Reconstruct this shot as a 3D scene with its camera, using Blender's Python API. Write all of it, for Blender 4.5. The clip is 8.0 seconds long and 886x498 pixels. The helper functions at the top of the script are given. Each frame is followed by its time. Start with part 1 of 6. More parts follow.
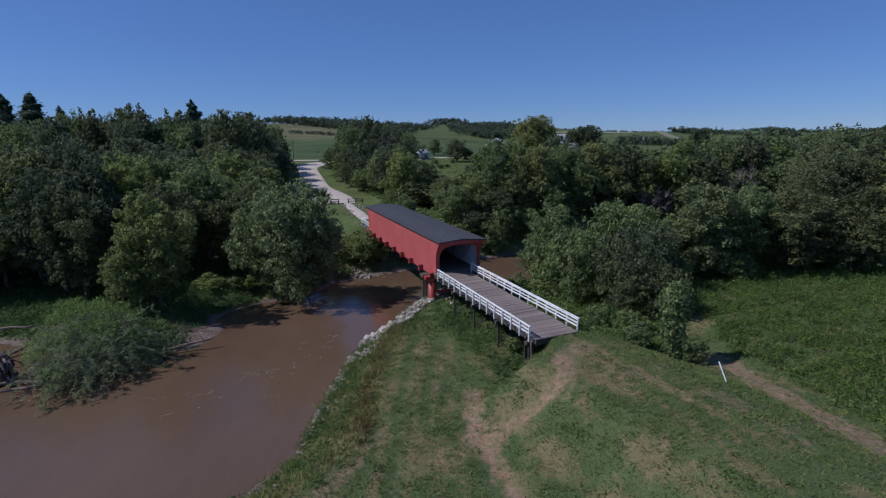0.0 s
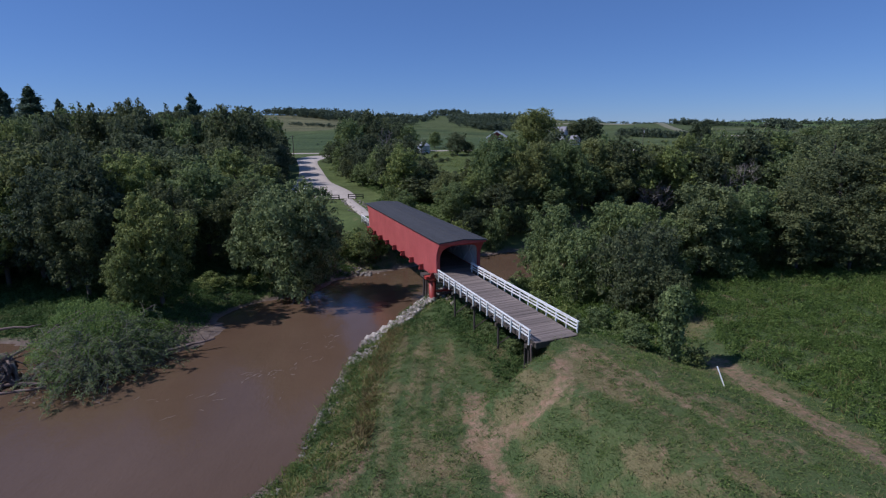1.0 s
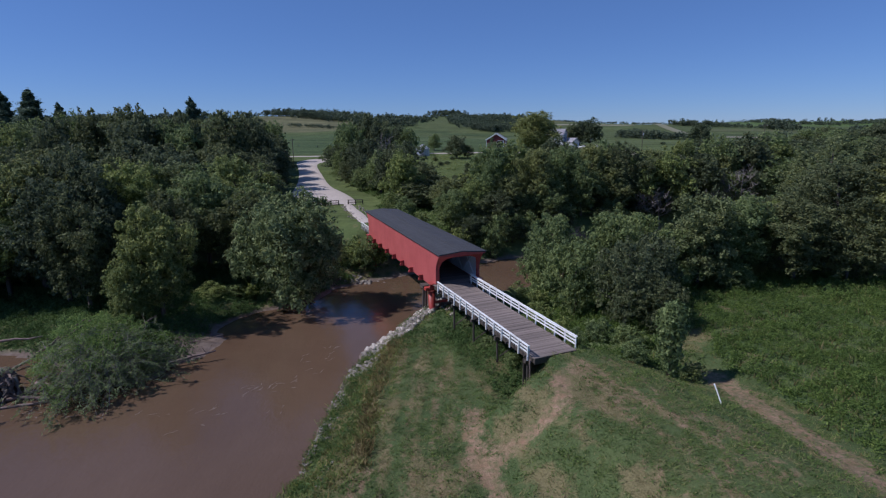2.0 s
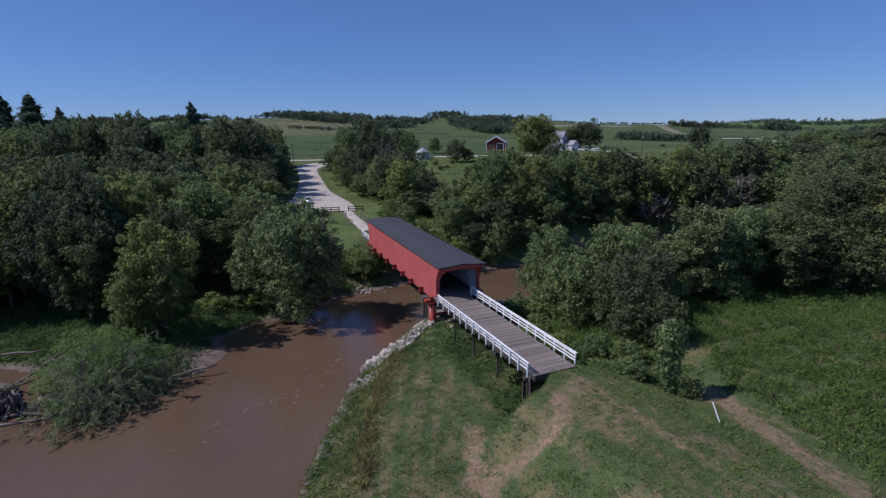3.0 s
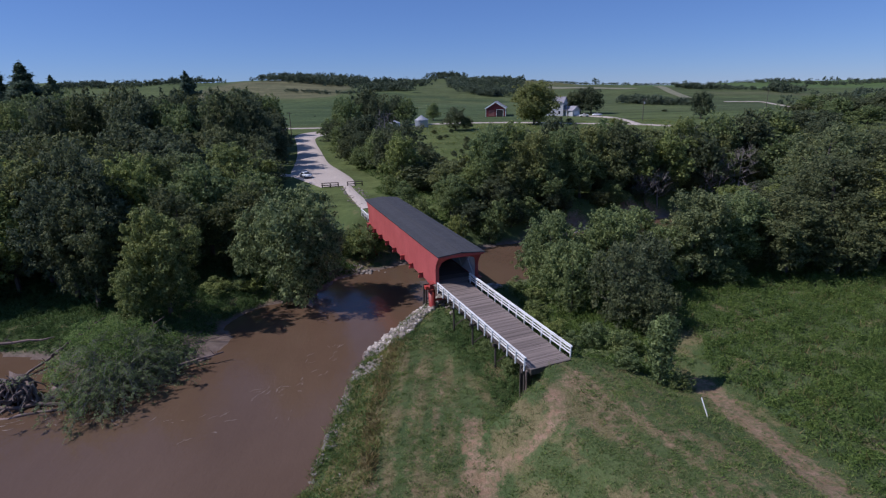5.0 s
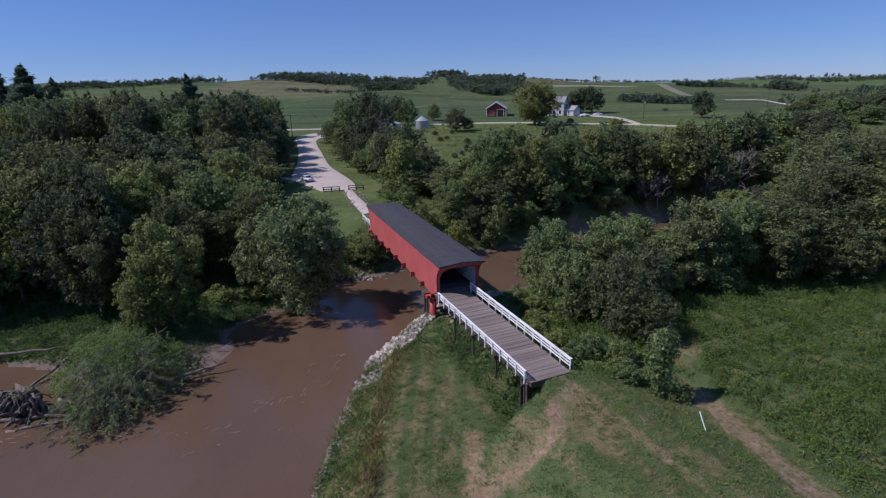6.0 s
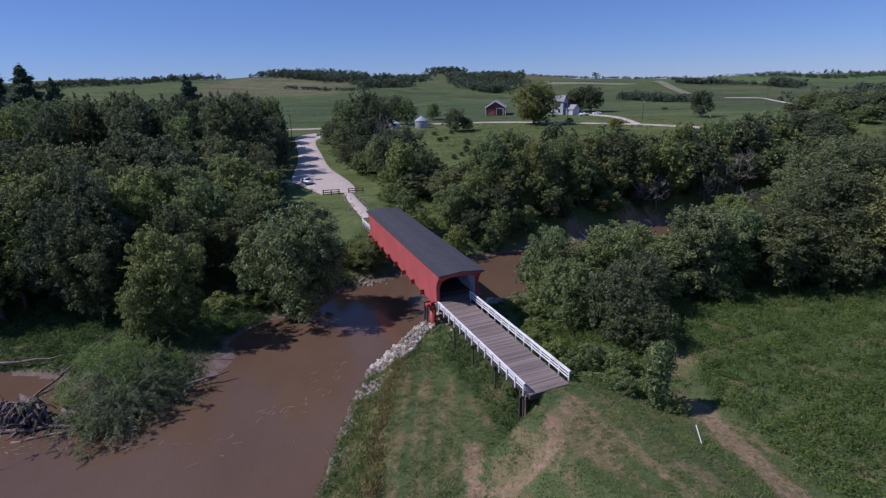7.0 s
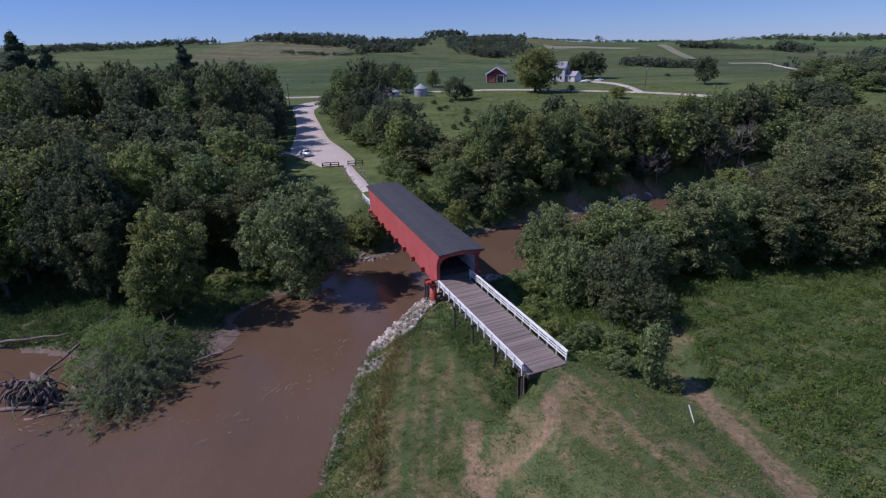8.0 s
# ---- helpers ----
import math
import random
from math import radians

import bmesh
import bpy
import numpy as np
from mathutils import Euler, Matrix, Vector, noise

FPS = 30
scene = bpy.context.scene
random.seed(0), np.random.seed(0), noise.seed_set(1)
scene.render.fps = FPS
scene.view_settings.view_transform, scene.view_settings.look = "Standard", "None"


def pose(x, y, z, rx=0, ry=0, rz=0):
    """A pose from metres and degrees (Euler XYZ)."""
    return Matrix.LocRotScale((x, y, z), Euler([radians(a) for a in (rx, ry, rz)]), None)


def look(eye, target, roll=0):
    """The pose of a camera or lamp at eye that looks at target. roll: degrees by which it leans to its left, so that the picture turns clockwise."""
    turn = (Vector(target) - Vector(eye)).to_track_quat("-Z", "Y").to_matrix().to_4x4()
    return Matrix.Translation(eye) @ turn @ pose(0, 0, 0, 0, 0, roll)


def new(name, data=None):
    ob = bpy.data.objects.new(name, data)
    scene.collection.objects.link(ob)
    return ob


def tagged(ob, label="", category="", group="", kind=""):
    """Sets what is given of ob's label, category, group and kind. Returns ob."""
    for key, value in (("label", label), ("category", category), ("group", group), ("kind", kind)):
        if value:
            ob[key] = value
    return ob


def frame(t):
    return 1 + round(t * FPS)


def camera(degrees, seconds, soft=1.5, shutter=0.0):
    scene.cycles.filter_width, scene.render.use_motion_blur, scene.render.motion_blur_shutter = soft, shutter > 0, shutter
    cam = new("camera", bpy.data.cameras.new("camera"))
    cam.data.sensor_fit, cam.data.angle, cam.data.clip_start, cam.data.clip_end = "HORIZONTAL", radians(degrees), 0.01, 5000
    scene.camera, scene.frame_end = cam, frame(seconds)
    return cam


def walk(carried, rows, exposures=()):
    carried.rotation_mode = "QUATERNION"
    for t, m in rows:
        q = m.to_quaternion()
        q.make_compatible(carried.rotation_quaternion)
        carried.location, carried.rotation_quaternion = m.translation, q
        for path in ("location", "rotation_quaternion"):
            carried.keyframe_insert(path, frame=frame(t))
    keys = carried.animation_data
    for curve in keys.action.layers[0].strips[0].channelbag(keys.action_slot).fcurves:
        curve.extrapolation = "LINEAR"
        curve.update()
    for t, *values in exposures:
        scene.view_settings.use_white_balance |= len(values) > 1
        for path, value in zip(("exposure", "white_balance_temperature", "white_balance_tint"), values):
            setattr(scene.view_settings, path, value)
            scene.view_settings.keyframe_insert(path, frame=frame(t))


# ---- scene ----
cam = camera(78.8, 8.0, soft=1.2)
PATH = [
    (0, (0.000, 0.000, 20.521), (0.000, 19.603, 16.554), -0.77),
    (0.5, (-0.033, 0.019, 21.062), (-0.038, 19.552, 16.769), -0.76),
    (1, (-0.005, 0.032, 21.531), (-0.018, 19.567, 17.241), -0.80),
    (1.5, (0.014, -0.008, 22.168), (0.009, 19.524, 17.867), -0.82),
    (3, (0.090, 0.032, 24.291), (0.078, 19.565, 19.994), -1.05),
    (3.5, (0.090, -0.027, 25.033), (0.068, 19.485, 20.642), -1.15),
    (4, (0.114, -0.084, 25.762), (0.086, 19.339, 20.995), -1.22),
    (4.5, (0.140, -0.050, 26.545), (0.125, 19.194, 21.097), -1.24),
    (6, (0.267, -0.063, 28.753), (0.194, 19.093, 23.003), -1.58),
    (6.5, (0.228, -0.139, 29.550), (0.168, 19.007, 23.767), -1.55),
    (7, (0.272, -0.112, 30.320), (0.217, 19.002, 24.433), -1.65),
    (7.5, (0.294, -0.120, 31.060), (0.225, 18.862, 24.761), -1.69),
    (8, (0.281, -0.091, 31.798), (0.195, 18.623, 24.742), -1.76),
]
walk(cam, [(t, look(eye, target, roll)) for t, eye, target, roll in PATH],
     [(0.0, -0.04, 5770, 16.0), (1.0, 0.05, 5800, 16.5), (3.5, 0.08, 5840, 19.0), (6.0, 0.17, 5910, 22.5), (8.0, 0.19, 5870, 27.0)])

# ---------------------------------------------------------------- light
SUN_WAY = Vector((-1.0, -0.09, 0.0)).normalized()
SUN_UP = radians(48)
world = bpy.data.worlds.new("sky")
scene.world = world
world.use_nodes = True
wn = world.node_tree.nodes
sky = wn.new("ShaderNodeTexSky")
sky.sky_type = "NISHITA"
sky.sun_disc = False
sky.sun_elevation = SUN_UP
sky.sun_rotation = math.atan2(SUN_WAY.x, SUN_WAY.y)
sky.altitude = 1900
sky.air_density, sky.dust_density, sky.ozone_density = 1.0, 0.0, 4.0
clear = wn.new("ShaderNodeMix")
clear.data_type, clear.blend_type = "RGBA", "MULTIPLY"
clear.inputs[0].default_value = 1.0
clear.inputs[7].default_value = (0.75, 0.90, 1.17, 1)
world.node_tree.links.new(sky.outputs[0], clear.inputs[6])
even = wn.new("ShaderNodeMix")
even.data_type = "RGBA"
even.inputs[0].default_value = 0.30
even.inputs[7].default_value = (1.9, 3.8, 7.8, 1)
world.node_tree.links.new(clear.outputs[2], even.inputs[6])
world.node_tree.links.new(even.outputs[2], wn["Background"].inputs[0])
wn["Background"].inputs[1].default_value = 0.063
sun_data = bpy.data.lights.new("sun", "SUN")
sun_data.energy, sun_data.angle, sun_data.color = 3.5, radians(0.53), (1.0, 0.95, 0.87)
sun = new("sun", sun_data)
to_sun = SUN_WAY * math.cos(SUN_UP) + Vector((0, 0, math.sin(SUN_UP)))
sun.matrix_world = look(to_sun * 100, (0, 0, 0))

# ---------------------------------------------------------------- terrain
# The river's outline at water level, counter-clockwise: near bank, far bank upstream, left bank.
RIVER = np.array([
    (-16, -120), (-14.6, 20), (-12.6, 27.6), (-11.2, 28.6), (-10.2, 30.3), (-9.7, 33.5), (-9.6, 36.5), (-9.3, 44.4), (-8.2, 53), (-5.2, 60), (-2.4, 65), (2.5, 68.5), (9.5, 71.5),
    (18, 78), (27, 88), (36, 95), (47, 101), (62, 108), (90, 112), (140, 108), (260, 90),
    (260, 112), (140, 128), (90, 128), (60, 119), (41, 109), (28, 102), (16, 97), (6, 92), (-4, 86), (-12, 80.5), (-15.8, 77.5),
    (-17.9, 72.5), (-20.2, 69.6), (-23.4, 67.6), (-26.4, 64.2), (-27.4, 60.5), (-26.2, 57.0), (-26, 53), (-28, 48), (-32, 45.5), (-36, 46.5), (-38, 50.5), (-43, 53.5), (-56, 56), (-90, 55), (-160, 58),
    (-160, 20), (-80, 8), (-60, -20), (-52, -120)], float)
DECK_END = np.array((8.55, 39.9))
DOWN = np.array((0.398, -0.917))      # along the approach, away from the bridge
ACROSS = np.array((0.917, 0.398))
UP = np.array((-0.347, 0.938))        # along the covered span
SIDE = np.array((0.938, 0.347))


def smooth(a, b, x):
    t = np.clip((np.asarray(x, float) - a) / (b - a), 0, 1)
    return t * t * (3 - 2 * t)


def river_distance(x, y):
    """Metres to the water's edge; negative in the river."""
    x, y = np.asarray(x, float), np.asarray(y, float)
    best = np.full(x.shape, 1e9)
    inside = np.zeros(x.shape, bool)
    for (ax, ay), (bx, by) in zip(RIVER, np.roll(RIVER, -1, 0)):
        dx, dy = bx - ax, by - ay
        k = np.clip(((x - ax) * dx + (y - ay) * dy) / (dx * dx + dy * dy), 0, 1)
        best = np.minimum(best, np.hypot(x - ax - k * dx, y - ay - k * dy))
        if dy:
            inside ^= ((ay > y) != (by > y)) & (x < ax + (y - ay) * dx / dy)
    return np.where(inside, -best, best)


def waves(x, y, size, seed):
    """A cheap rolling noise, about -1 to 1."""
    a = 0
    for k in range(4):
        ang = seed * 1.7 + k * 2.1
        a = a + np.sin((x * math.cos(ang) + y * math.sin(ang)) * 6.283 / size * (0.7 + 0.27 * k) + seed * (k + 1.3))
    return a / 2.6


def height(x, y):
    x, y = np.asarray(x, float), np.asarray(y, float)
    d = river_distance(x, y)
    d = d + 0.45 * waves(x, y, 5.0, 3) + 0.12 * waves(x, y, 2.3, 5)
    # which side of the river a point is on
    far = smooth(60, 78, y - 0.42 * x) * smooth(-60, 10, x + 200)
    left = smooth(-14, -20, x) * smooth(30, 52, y) * (1 - far) + far
    left = np.clip(left, 0, 1)
    near_base = 2.45 + 1.5 * smooth(13, 26, x) + 0.6 * smooth(30, 60, x)
    s = (x - DECK_END[0]) * ACROSS[0] + (y - DECK_END[1]) * ACROSS[1]
    a = (x - DECK_END[0]) * DOWN[0] + (y - DECK_END[1]) * DOWN[1]
    turn = 1 - smooth(0.5, 3.4, a)
    rough = 0.35 * waves(x, y, 4.7, 4) + 0.2 * waves(x, y, 2.1, 6)
    mound = smooth(0, 1, (s + rough * (1 - 0.8 * turn) + 10.2 - 8.4 * turn) / (7.6 - 6.3 * turn)) * (1 - smooth(2.0, 12.0, s)) * smooth(-2.4, 0.1, a)
    near_land = near_base + mound * (5.52 - near_base) - 0.35 * smooth(14, 40, a) * mound
    near_land = near_land + 0.5 * smooth(-1, -4, a) * smooth(-4.5, 0, s) * (1 - smooth(4, 9, s))
    far_land = 1.6 + 1.1 * smooth(4, 20, d) + 3.6 * smooth(82, 112, y + 0.06 * x) + 0.9 * smooth(112, 150, y) + 4.9 * smooth(150, 225, y)
    left_low = smooth(-30, -60, x) * smooth(80, 60, y)
    far_land = far_land - 0.6 * left_low
    # abutment of the far end
    su = (x + 12.5) * SIDE[0] + (y - 97) * SIDE[1]
    au = (x + 12.5) * UP[0] + (y - 97) * UP[1]
    ramp = smooth(-4.0, 1.5, au) * (1 - smooth(2.4, 7.0, np.abs(su))) * (1 - smooth(12, 30, au))
    far_land = far_land + ramp * np.maximum(0, 5.95 - far_land)
    far_land = far_land * (1 - 0.8 * np.exp(-((x + 31.5) / 6.5) ** 2 - ((y - 49) / 5.5) ** 2))
    land = near_land * (1 - left) + far_land * left
    # rising hills behind the farm, to the skyline
    hill = 27 * smooth(255, 860, y) - 14 * smooth(900, 1500, y) + 9 * smooth(300, 700, y) * smooth(-40, -330, x) * (1 - smooth(650, 1000, y))
    hill = hill - 15 * smooth(60, 330, x) * smooth(300, 800, y)
    roll = smooth(280, 520, y) * (3.2 * waves(x, y, 330, 7) + 1.2 * waves(x, y, 120, 9)) + 6 * smooth(1000, 2200, np.hypot(x, y)) * waves(x, y, 900, 4)
    land = land + hill + roll
    land = land + 1.3 * smooth(238, 292, y)
    side = smooth(260, 700, np.abs(x)) * smooth(420, 100, y)
    land = land + side * 6
    steep = np.where(left > 0.5, 5.0, 3.4 + 1.4 * smooth(58, 52, y))
    bank = smooth(0, 1, np.clip(d / steep, 0, 1))
    h = land * bank + 0.12 * (1 - bank)
    h = np.where(d < 0, np.maximum(-1.6, 0.12 + d * 0.55), h)
    h = h - 0.95 * np.exp(-((x - 6.1) / 1.3) ** 2 - ((y - 39.3) / 1.5) ** 2)
    # a low point of mud beside the willow
    h = np.maximum(h, 0.66 * np.exp(-((x + 27.2) / 2.4) ** 2 - ((y - 56.3) / 3.5) ** 2) - 0.24 + 0.05 * waves(x, y, 1.9, 4))
    lumps = 0.10 * waves(x, y, 4.1, 2) + 0.06 * waves(x, y, 1.7, 8)
    lumps = lumps * smooth(100, 80, y)
    return h + lumps * smooth(1, 4, d) * (1 - 0.7 * mound)

# ---------------------------------------------------------------- materials
def nodes_of(name):
    m = bpy.data.materials.new(name)
    m.use_nodes = True
    nt = m.node_tree
    return m, nt, nt.nodes["Principled BSDF"]


def add(nt, kind, **values):
    n = nt.nodes.new(kind)
    for k, v in values.items():
        n.inputs[k].default_value = v
    return n


def mix_color(nt, fac, a, b, blend="MIX"):
    n = nt.nodes.new("ShaderNodeMix")
    n.data_type, n.blend_type = "RGBA", blend
    for slot, v in ((0, fac), (6, a), (7, b)):
        if isinstance(v, bpy.types.NodeSocket):
            nt.links.new(v, n.inputs[slot])
        else:
            n.inputs[slot].default_value = v if slot == 0 else (*v, 1)
    return n.outputs[2]


def ramp(nt, source, *stops):
    n = nt.nodes.new("ShaderNodeValToRGB")
    e = n.color_ramp.elements
    while len(e) < len(stops):
        e.new(0.5)
    for el, (at, c) in zip(e, stops):
        el.position, el.color = at, (*c, 1) if isinstance(c, tuple) else (c, c, c, 1)
    nt.links.new(source, n.inputs[0])
    return n.outputs[0]


def place(nt, world_space=True, stretch=(1, 1, 1)):
    if world_space:
        out = nt.nodes.new("ShaderNodeNewGeometry").outputs["Position"]
    else:
        out = nt.nodes.new("ShaderNodeTexCoord").outputs["Object"]
    mp = nt.nodes.new("ShaderNodeMapping")
    mp.inputs["Scale"].default_value = stretch
    nt.links.new(out, mp.inputs[0])
    return mp.outputs[0]


def noisy(nt, where, scale, detail=4.0, rough=0.6):
    n = add(nt, "ShaderNodeTexNoise", Scale=scale, Detail=detail, Roughness=rough)
    nt.links.new(where, n.inputs["Vector"])
    return n.outputs["Fac"]


def bumped(nt, bsdf, source, strength, distance):
    b = add(nt, "ShaderNodeBump", Strength=strength, Distance=distance)
    nt.links.new(source, b.inputs["Height"])
    nt.links.new(b.outputs[0], bsdf.inputs["Normal"])


def surface(name, a, b, scale=3.0, fine=25.0, rough=0.8, metal=0.0, bump=0.4, depth=0.01, stretch=(1, 1, 1), world_space=False, vary=0.15, stain=None):
    """Two tones in large patches, fine grain over them, a shift from piece to piece."""
    m, nt, bsdf = nodes_of(name)
    w = place(nt, world_space, stretch)
    big = noisy(nt, w, scale)
    small = noisy(nt, w, fine, 6)
    c = mix_color(nt, ramp(nt, big, (0.3, 0.0), (0.7, 1.0)), a, b)
    c = mix_color(nt, 0.55, c, ramp(nt, small, (0.25, 0.35), (0.75, 0.75)), "OVERLAY")
    if stain:
        c = mix_color(nt, ramp(nt, noisy(nt, w, scale * 0.37, 5), (0.52, 0.0), (0.7, 0.8)), c, stain)
    r = nt.nodes.new("ShaderNodeObjectInfo").outputs["Random"]
    c = mix_color(nt, vary, c, ramp(nt, r, (0.0, 0.15), (1.0, 0.85)), "OVERLAY")
    nt.links.new(c, bsdf.inputs["Base Color"])
    bsdf.inputs["Roughness"].default_value = rough
    bsdf.inputs["Metallic"].default_value = metal
    bumped(nt, bsdf, small, bump, depth)
    return m


def foliage(name, dark, light, yellow, trans=0.25, rough=0.65, patch=0.5):
    m, nt, bsdf = nodes_of(name)
    geo = nt.nodes.new("ShaderNodeNewGeometry")
    c = ramp(nt, geo.outputs["Random Per Island"], (0.0, dark), (0.6, light), (1.0, yellow))
    r = nt.nodes.new("ShaderNodeObjectInfo").outputs["Random"]
    c = mix_color(nt, 0.62, c, ramp(nt, r, (0.0, (0.40, 0.43, 0.42)), (0.5, (0.51, 0.50, 0.45)), (1.0, (0.66, 0.60, 0.37))), "OVERLAY")
    w = place(nt, True)
    c = mix_color(nt, patch, c, ramp(nt, noisy(nt, w, 0.35, 5, 0.7), (0.3, (0.34, 0.37, 0.33)), (0.7, (0.70, 0.64, 0.50))), "OVERLAY")
    nt.links.new(c, bsdf.inputs["Base Color"])
    bsdf.inputs["Roughness"].default_value = rough
    bsdf.inputs["Specular IOR Level"].default_value = 0.15
    tr = nt.nodes.new("ShaderNodeBsdfTranslucent")
    nt.links.new(c, tr.inputs[0])
    mx = nt.nodes.new("ShaderNodeMixShader")
    mx.inputs[0].default_value = trans
    nt.links.new(bsdf.outputs[0], mx.inputs[1])
    nt.links.new(tr.outputs[0], mx.inputs[2])
    nt.links.new(mx.outputs[0], nt.nodes["Material Output"].inputs[0])
    return m


def ground_material():
    m, nt, bsdf = nodes_of("meadow_ground")
    w = place(nt, True)
    big, mid, fine = noisy(nt, w, 0.12, 4), noisy(nt, w, 1.1, 5), noisy(nt, w, 9.0, 6, 0.7)
    grass = mix_color(nt, ramp(nt, big, (0.35, 0.0), (0.65, 1.0)), (0.066, 0.102, 0.038), (0.098, 0.126, 0.050))
    cover = nt.nodes.new("ShaderNodeAttribute")
    cover.attribute_name = "cover"
    dry = nt.nodes.new("ShaderNodeMath")
    dry.operation = "MULTIPLY_ADD"
    nt.links.new(cover.outputs["Alpha"], dry.inputs[0])
    dry.inputs[1].default_value = 0.92
    nt.links.new(mid, dry.inputs[2])
    grass = mix_color(nt, ramp(nt, dry.outputs[0], (0.72, 0.0), (1.08, 0.9)), grass, (0.185, 0.156, 0.080))
    grass = mix_color(nt, 0.75, grass, ramp(nt, fine, (0.28, 0.22), (0.72, 0.8)), "OVERLAY")
    sep = nt.nodes.new("ShaderNodeSeparateColor")
    nt.links.new(cover.outputs["Color"], sep.inputs[0])
    field = nt.nodes.new("ShaderNodeAttribute")
    field.attribute_name = "field"
    crop = mix_color(nt, 0.7, field.outputs["Color"], ramp(nt, noisy(nt, w, 0.05, 8, 0.75), (0.3, (0.30, 0.34, 0.30)), (0.7, (0.72, 0.68, 0.60))), "OVERLAY")
    crop = mix_color(nt, 0.7, crop, ramp(nt, noisy(nt, w, 0.5, 6, 0.7), (0.3, 0.30), (0.7, 0.72)), "OVERLAY")
    crop = mix_color(nt, 0.8, crop, ramp(nt, noisy(nt, place(nt, True, (0.10, 1.0, 0.5)), 0.10, 6, 0.75), (0.35, 0.30), (0.65, 0.62)), "OVERLAY")
    col = mix_color(nt, sep.outputs[2], grass, crop)
    soil = mix_color(nt, ramp(nt, mid, (0.3, 0.0), (0.7, 1.0)), (0.262, 0.158, 0.100), (0.335, 0.228, 0.160))
    soil = mix_color(nt, 0.5, soil, ramp(nt, fine, (0.3, 0.3), (0.7, 0.75)), "OVERLAY")
    edge = nt.nodes.new("ShaderNodeMath")
    edge.operation = "MULTIPLY_ADD"
    nt.links.new(noisy(nt, w, 2.3, 6, 0.7), edge.inputs[0])
    edge.inputs[1].default_value = 2.0
    edge.inputs[2].default_value = -1.04
    add_ = nt.nodes.new("ShaderNodeMath")
    add_.operation = "ADD"
    nt.links.new(edge.outputs[0], add_.inputs[0])
    nt.links.new(sep.outputs[0], add_.inputs[1])
    worn = ramp(nt, add_.outputs[0], (0.26, 0.0), (0.82, 1.0))
    col = mix_color(nt, worn, col, soil)
    silt = mix_color(nt, ramp(nt, mid, (0.3, 0.0), (0.7, 1.0)), (0.13, 0.095, 0.078), (0.22, 0.172, 0.145))
    col = mix_color(nt, sep.outputs[1], col, silt)
    nt.links.new(col, bsdf.inputs["Base Color"])
    bsdf.inputs["Roughness"].default_value = 0.95
    bsdf.inputs["Specular IOR Level"].default_value = 0.1
    bumped(nt, bsdf, fine, 0.8, 0.12)
    return m


def water_material():
    m, nt, bsdf = nodes_of("river_water")
    w = place(nt, True, (1, 0.55, 1))
    c = mix_color(nt, ramp(nt, noisy(nt, w, 0.10, 4), (0.3, 0.0), (0.7, 1.0)), (0.105, 0.065, 0.041), (0.130, 0.083, 0.054))
    nt.links.new(c, bsdf.inputs["Base Color"])
    bsdf.inputs["Roughness"].default_value = 0.06
    bsdf.inputs["IOR"].default_value = 1.33
    h = add(nt, "ShaderNodeMath")
    h.operation = "MULTIPLY_ADD"
    nt.links.new(noisy(nt, w, 0.55, 3), h.inputs[0])
    h.inputs[1].default_value = 2.2
    nt.links.new(noisy(nt, w, 3.4, 4), h.inputs[2])
    bumped(nt, bsdf, h.outputs[0], 0.35, 0.06)
    return m


def siding_material(name, a, b, board=0.25, axis="Y"):
    """Painted upright boards with dark joints."""
    m, nt, bsdf = nodes_of(name)
    w = place(nt, False)
    wave = nt.nodes.new("ShaderNodeTexWave")
    wave.wave_type, wave.bands_direction, wave.wave_profile = "BANDS", axis, "SAW"
    wave.inputs["Scale"].default_value = 6.283 / (20 * board)
    nt.links.new(w, wave.inputs[0])
    big = noisy(nt, w, 0.5, 5)
    c = mix_color(nt, ramp(nt, big, (0.3, 0.0), (0.7, 1.0)), a, b)
    streak = noisy(nt, place(nt, False, (6, 6, 0.35)), 1.2, 5)
    c = mix_color(nt, 0.45, c, ramp(nt, streak, (0.25, 0.36), (0.75, 0.64)), "OVERLAY")
    c = mix_color(nt, ramp(nt, wave.outputs["Fac"], (0.0, 0.55), (0.07, 0.0)), c, tuple(v * 0.35 for v in a))
    nt.links.new(c, bsdf.inputs["Base Color"])
    bsdf.inputs["Roughness"].default_value = 0.7
    bumped(nt, bsdf, wave.outputs["Fac"], 0.3, 0.012)
    return m


GROUND = ground_material()
WATER = water_material()
RED = siding_material("red_barn_paint", (0.38, 0.072, 0.070), (0.46, 0.100, 0.094))
RED_PLAIN = surface("red_paint", (0.30, 0.045, 0.040), (0.38, 0.065, 0.055), 1.2, 20, 0.65, stain=(0.2, 0.05, 0.04))
RED_STEEL = surface("red_steel", (0.33, 0.035, 0.028), (0.40, 0.055, 0.042), 1.5, 18, 0.5, stain=(0.2, 0.06, 0.04))
WHITE_IN = surface("interior_white", (0.66, 0.67, 0.70), (0.74, 0.74, 0.74), 0.8, 12, 0.8, stretch=(4, 4, 0.5))
WHITE = surface("white_paint", (0.74, 0.74, 0.73), (0.82, 0.82, 0.80), 2.0, 25, 0.6, stain=(0.58, 0.56, 0.53), vary=0.1)
ROOF = surface("dark_shingle", (0.036, 0.037, 0.043), (0.052, 0.052, 0.058), 0.5, 16, 0.85, bump=0.8, depth=0.02, stretch=(1, 3, 1))
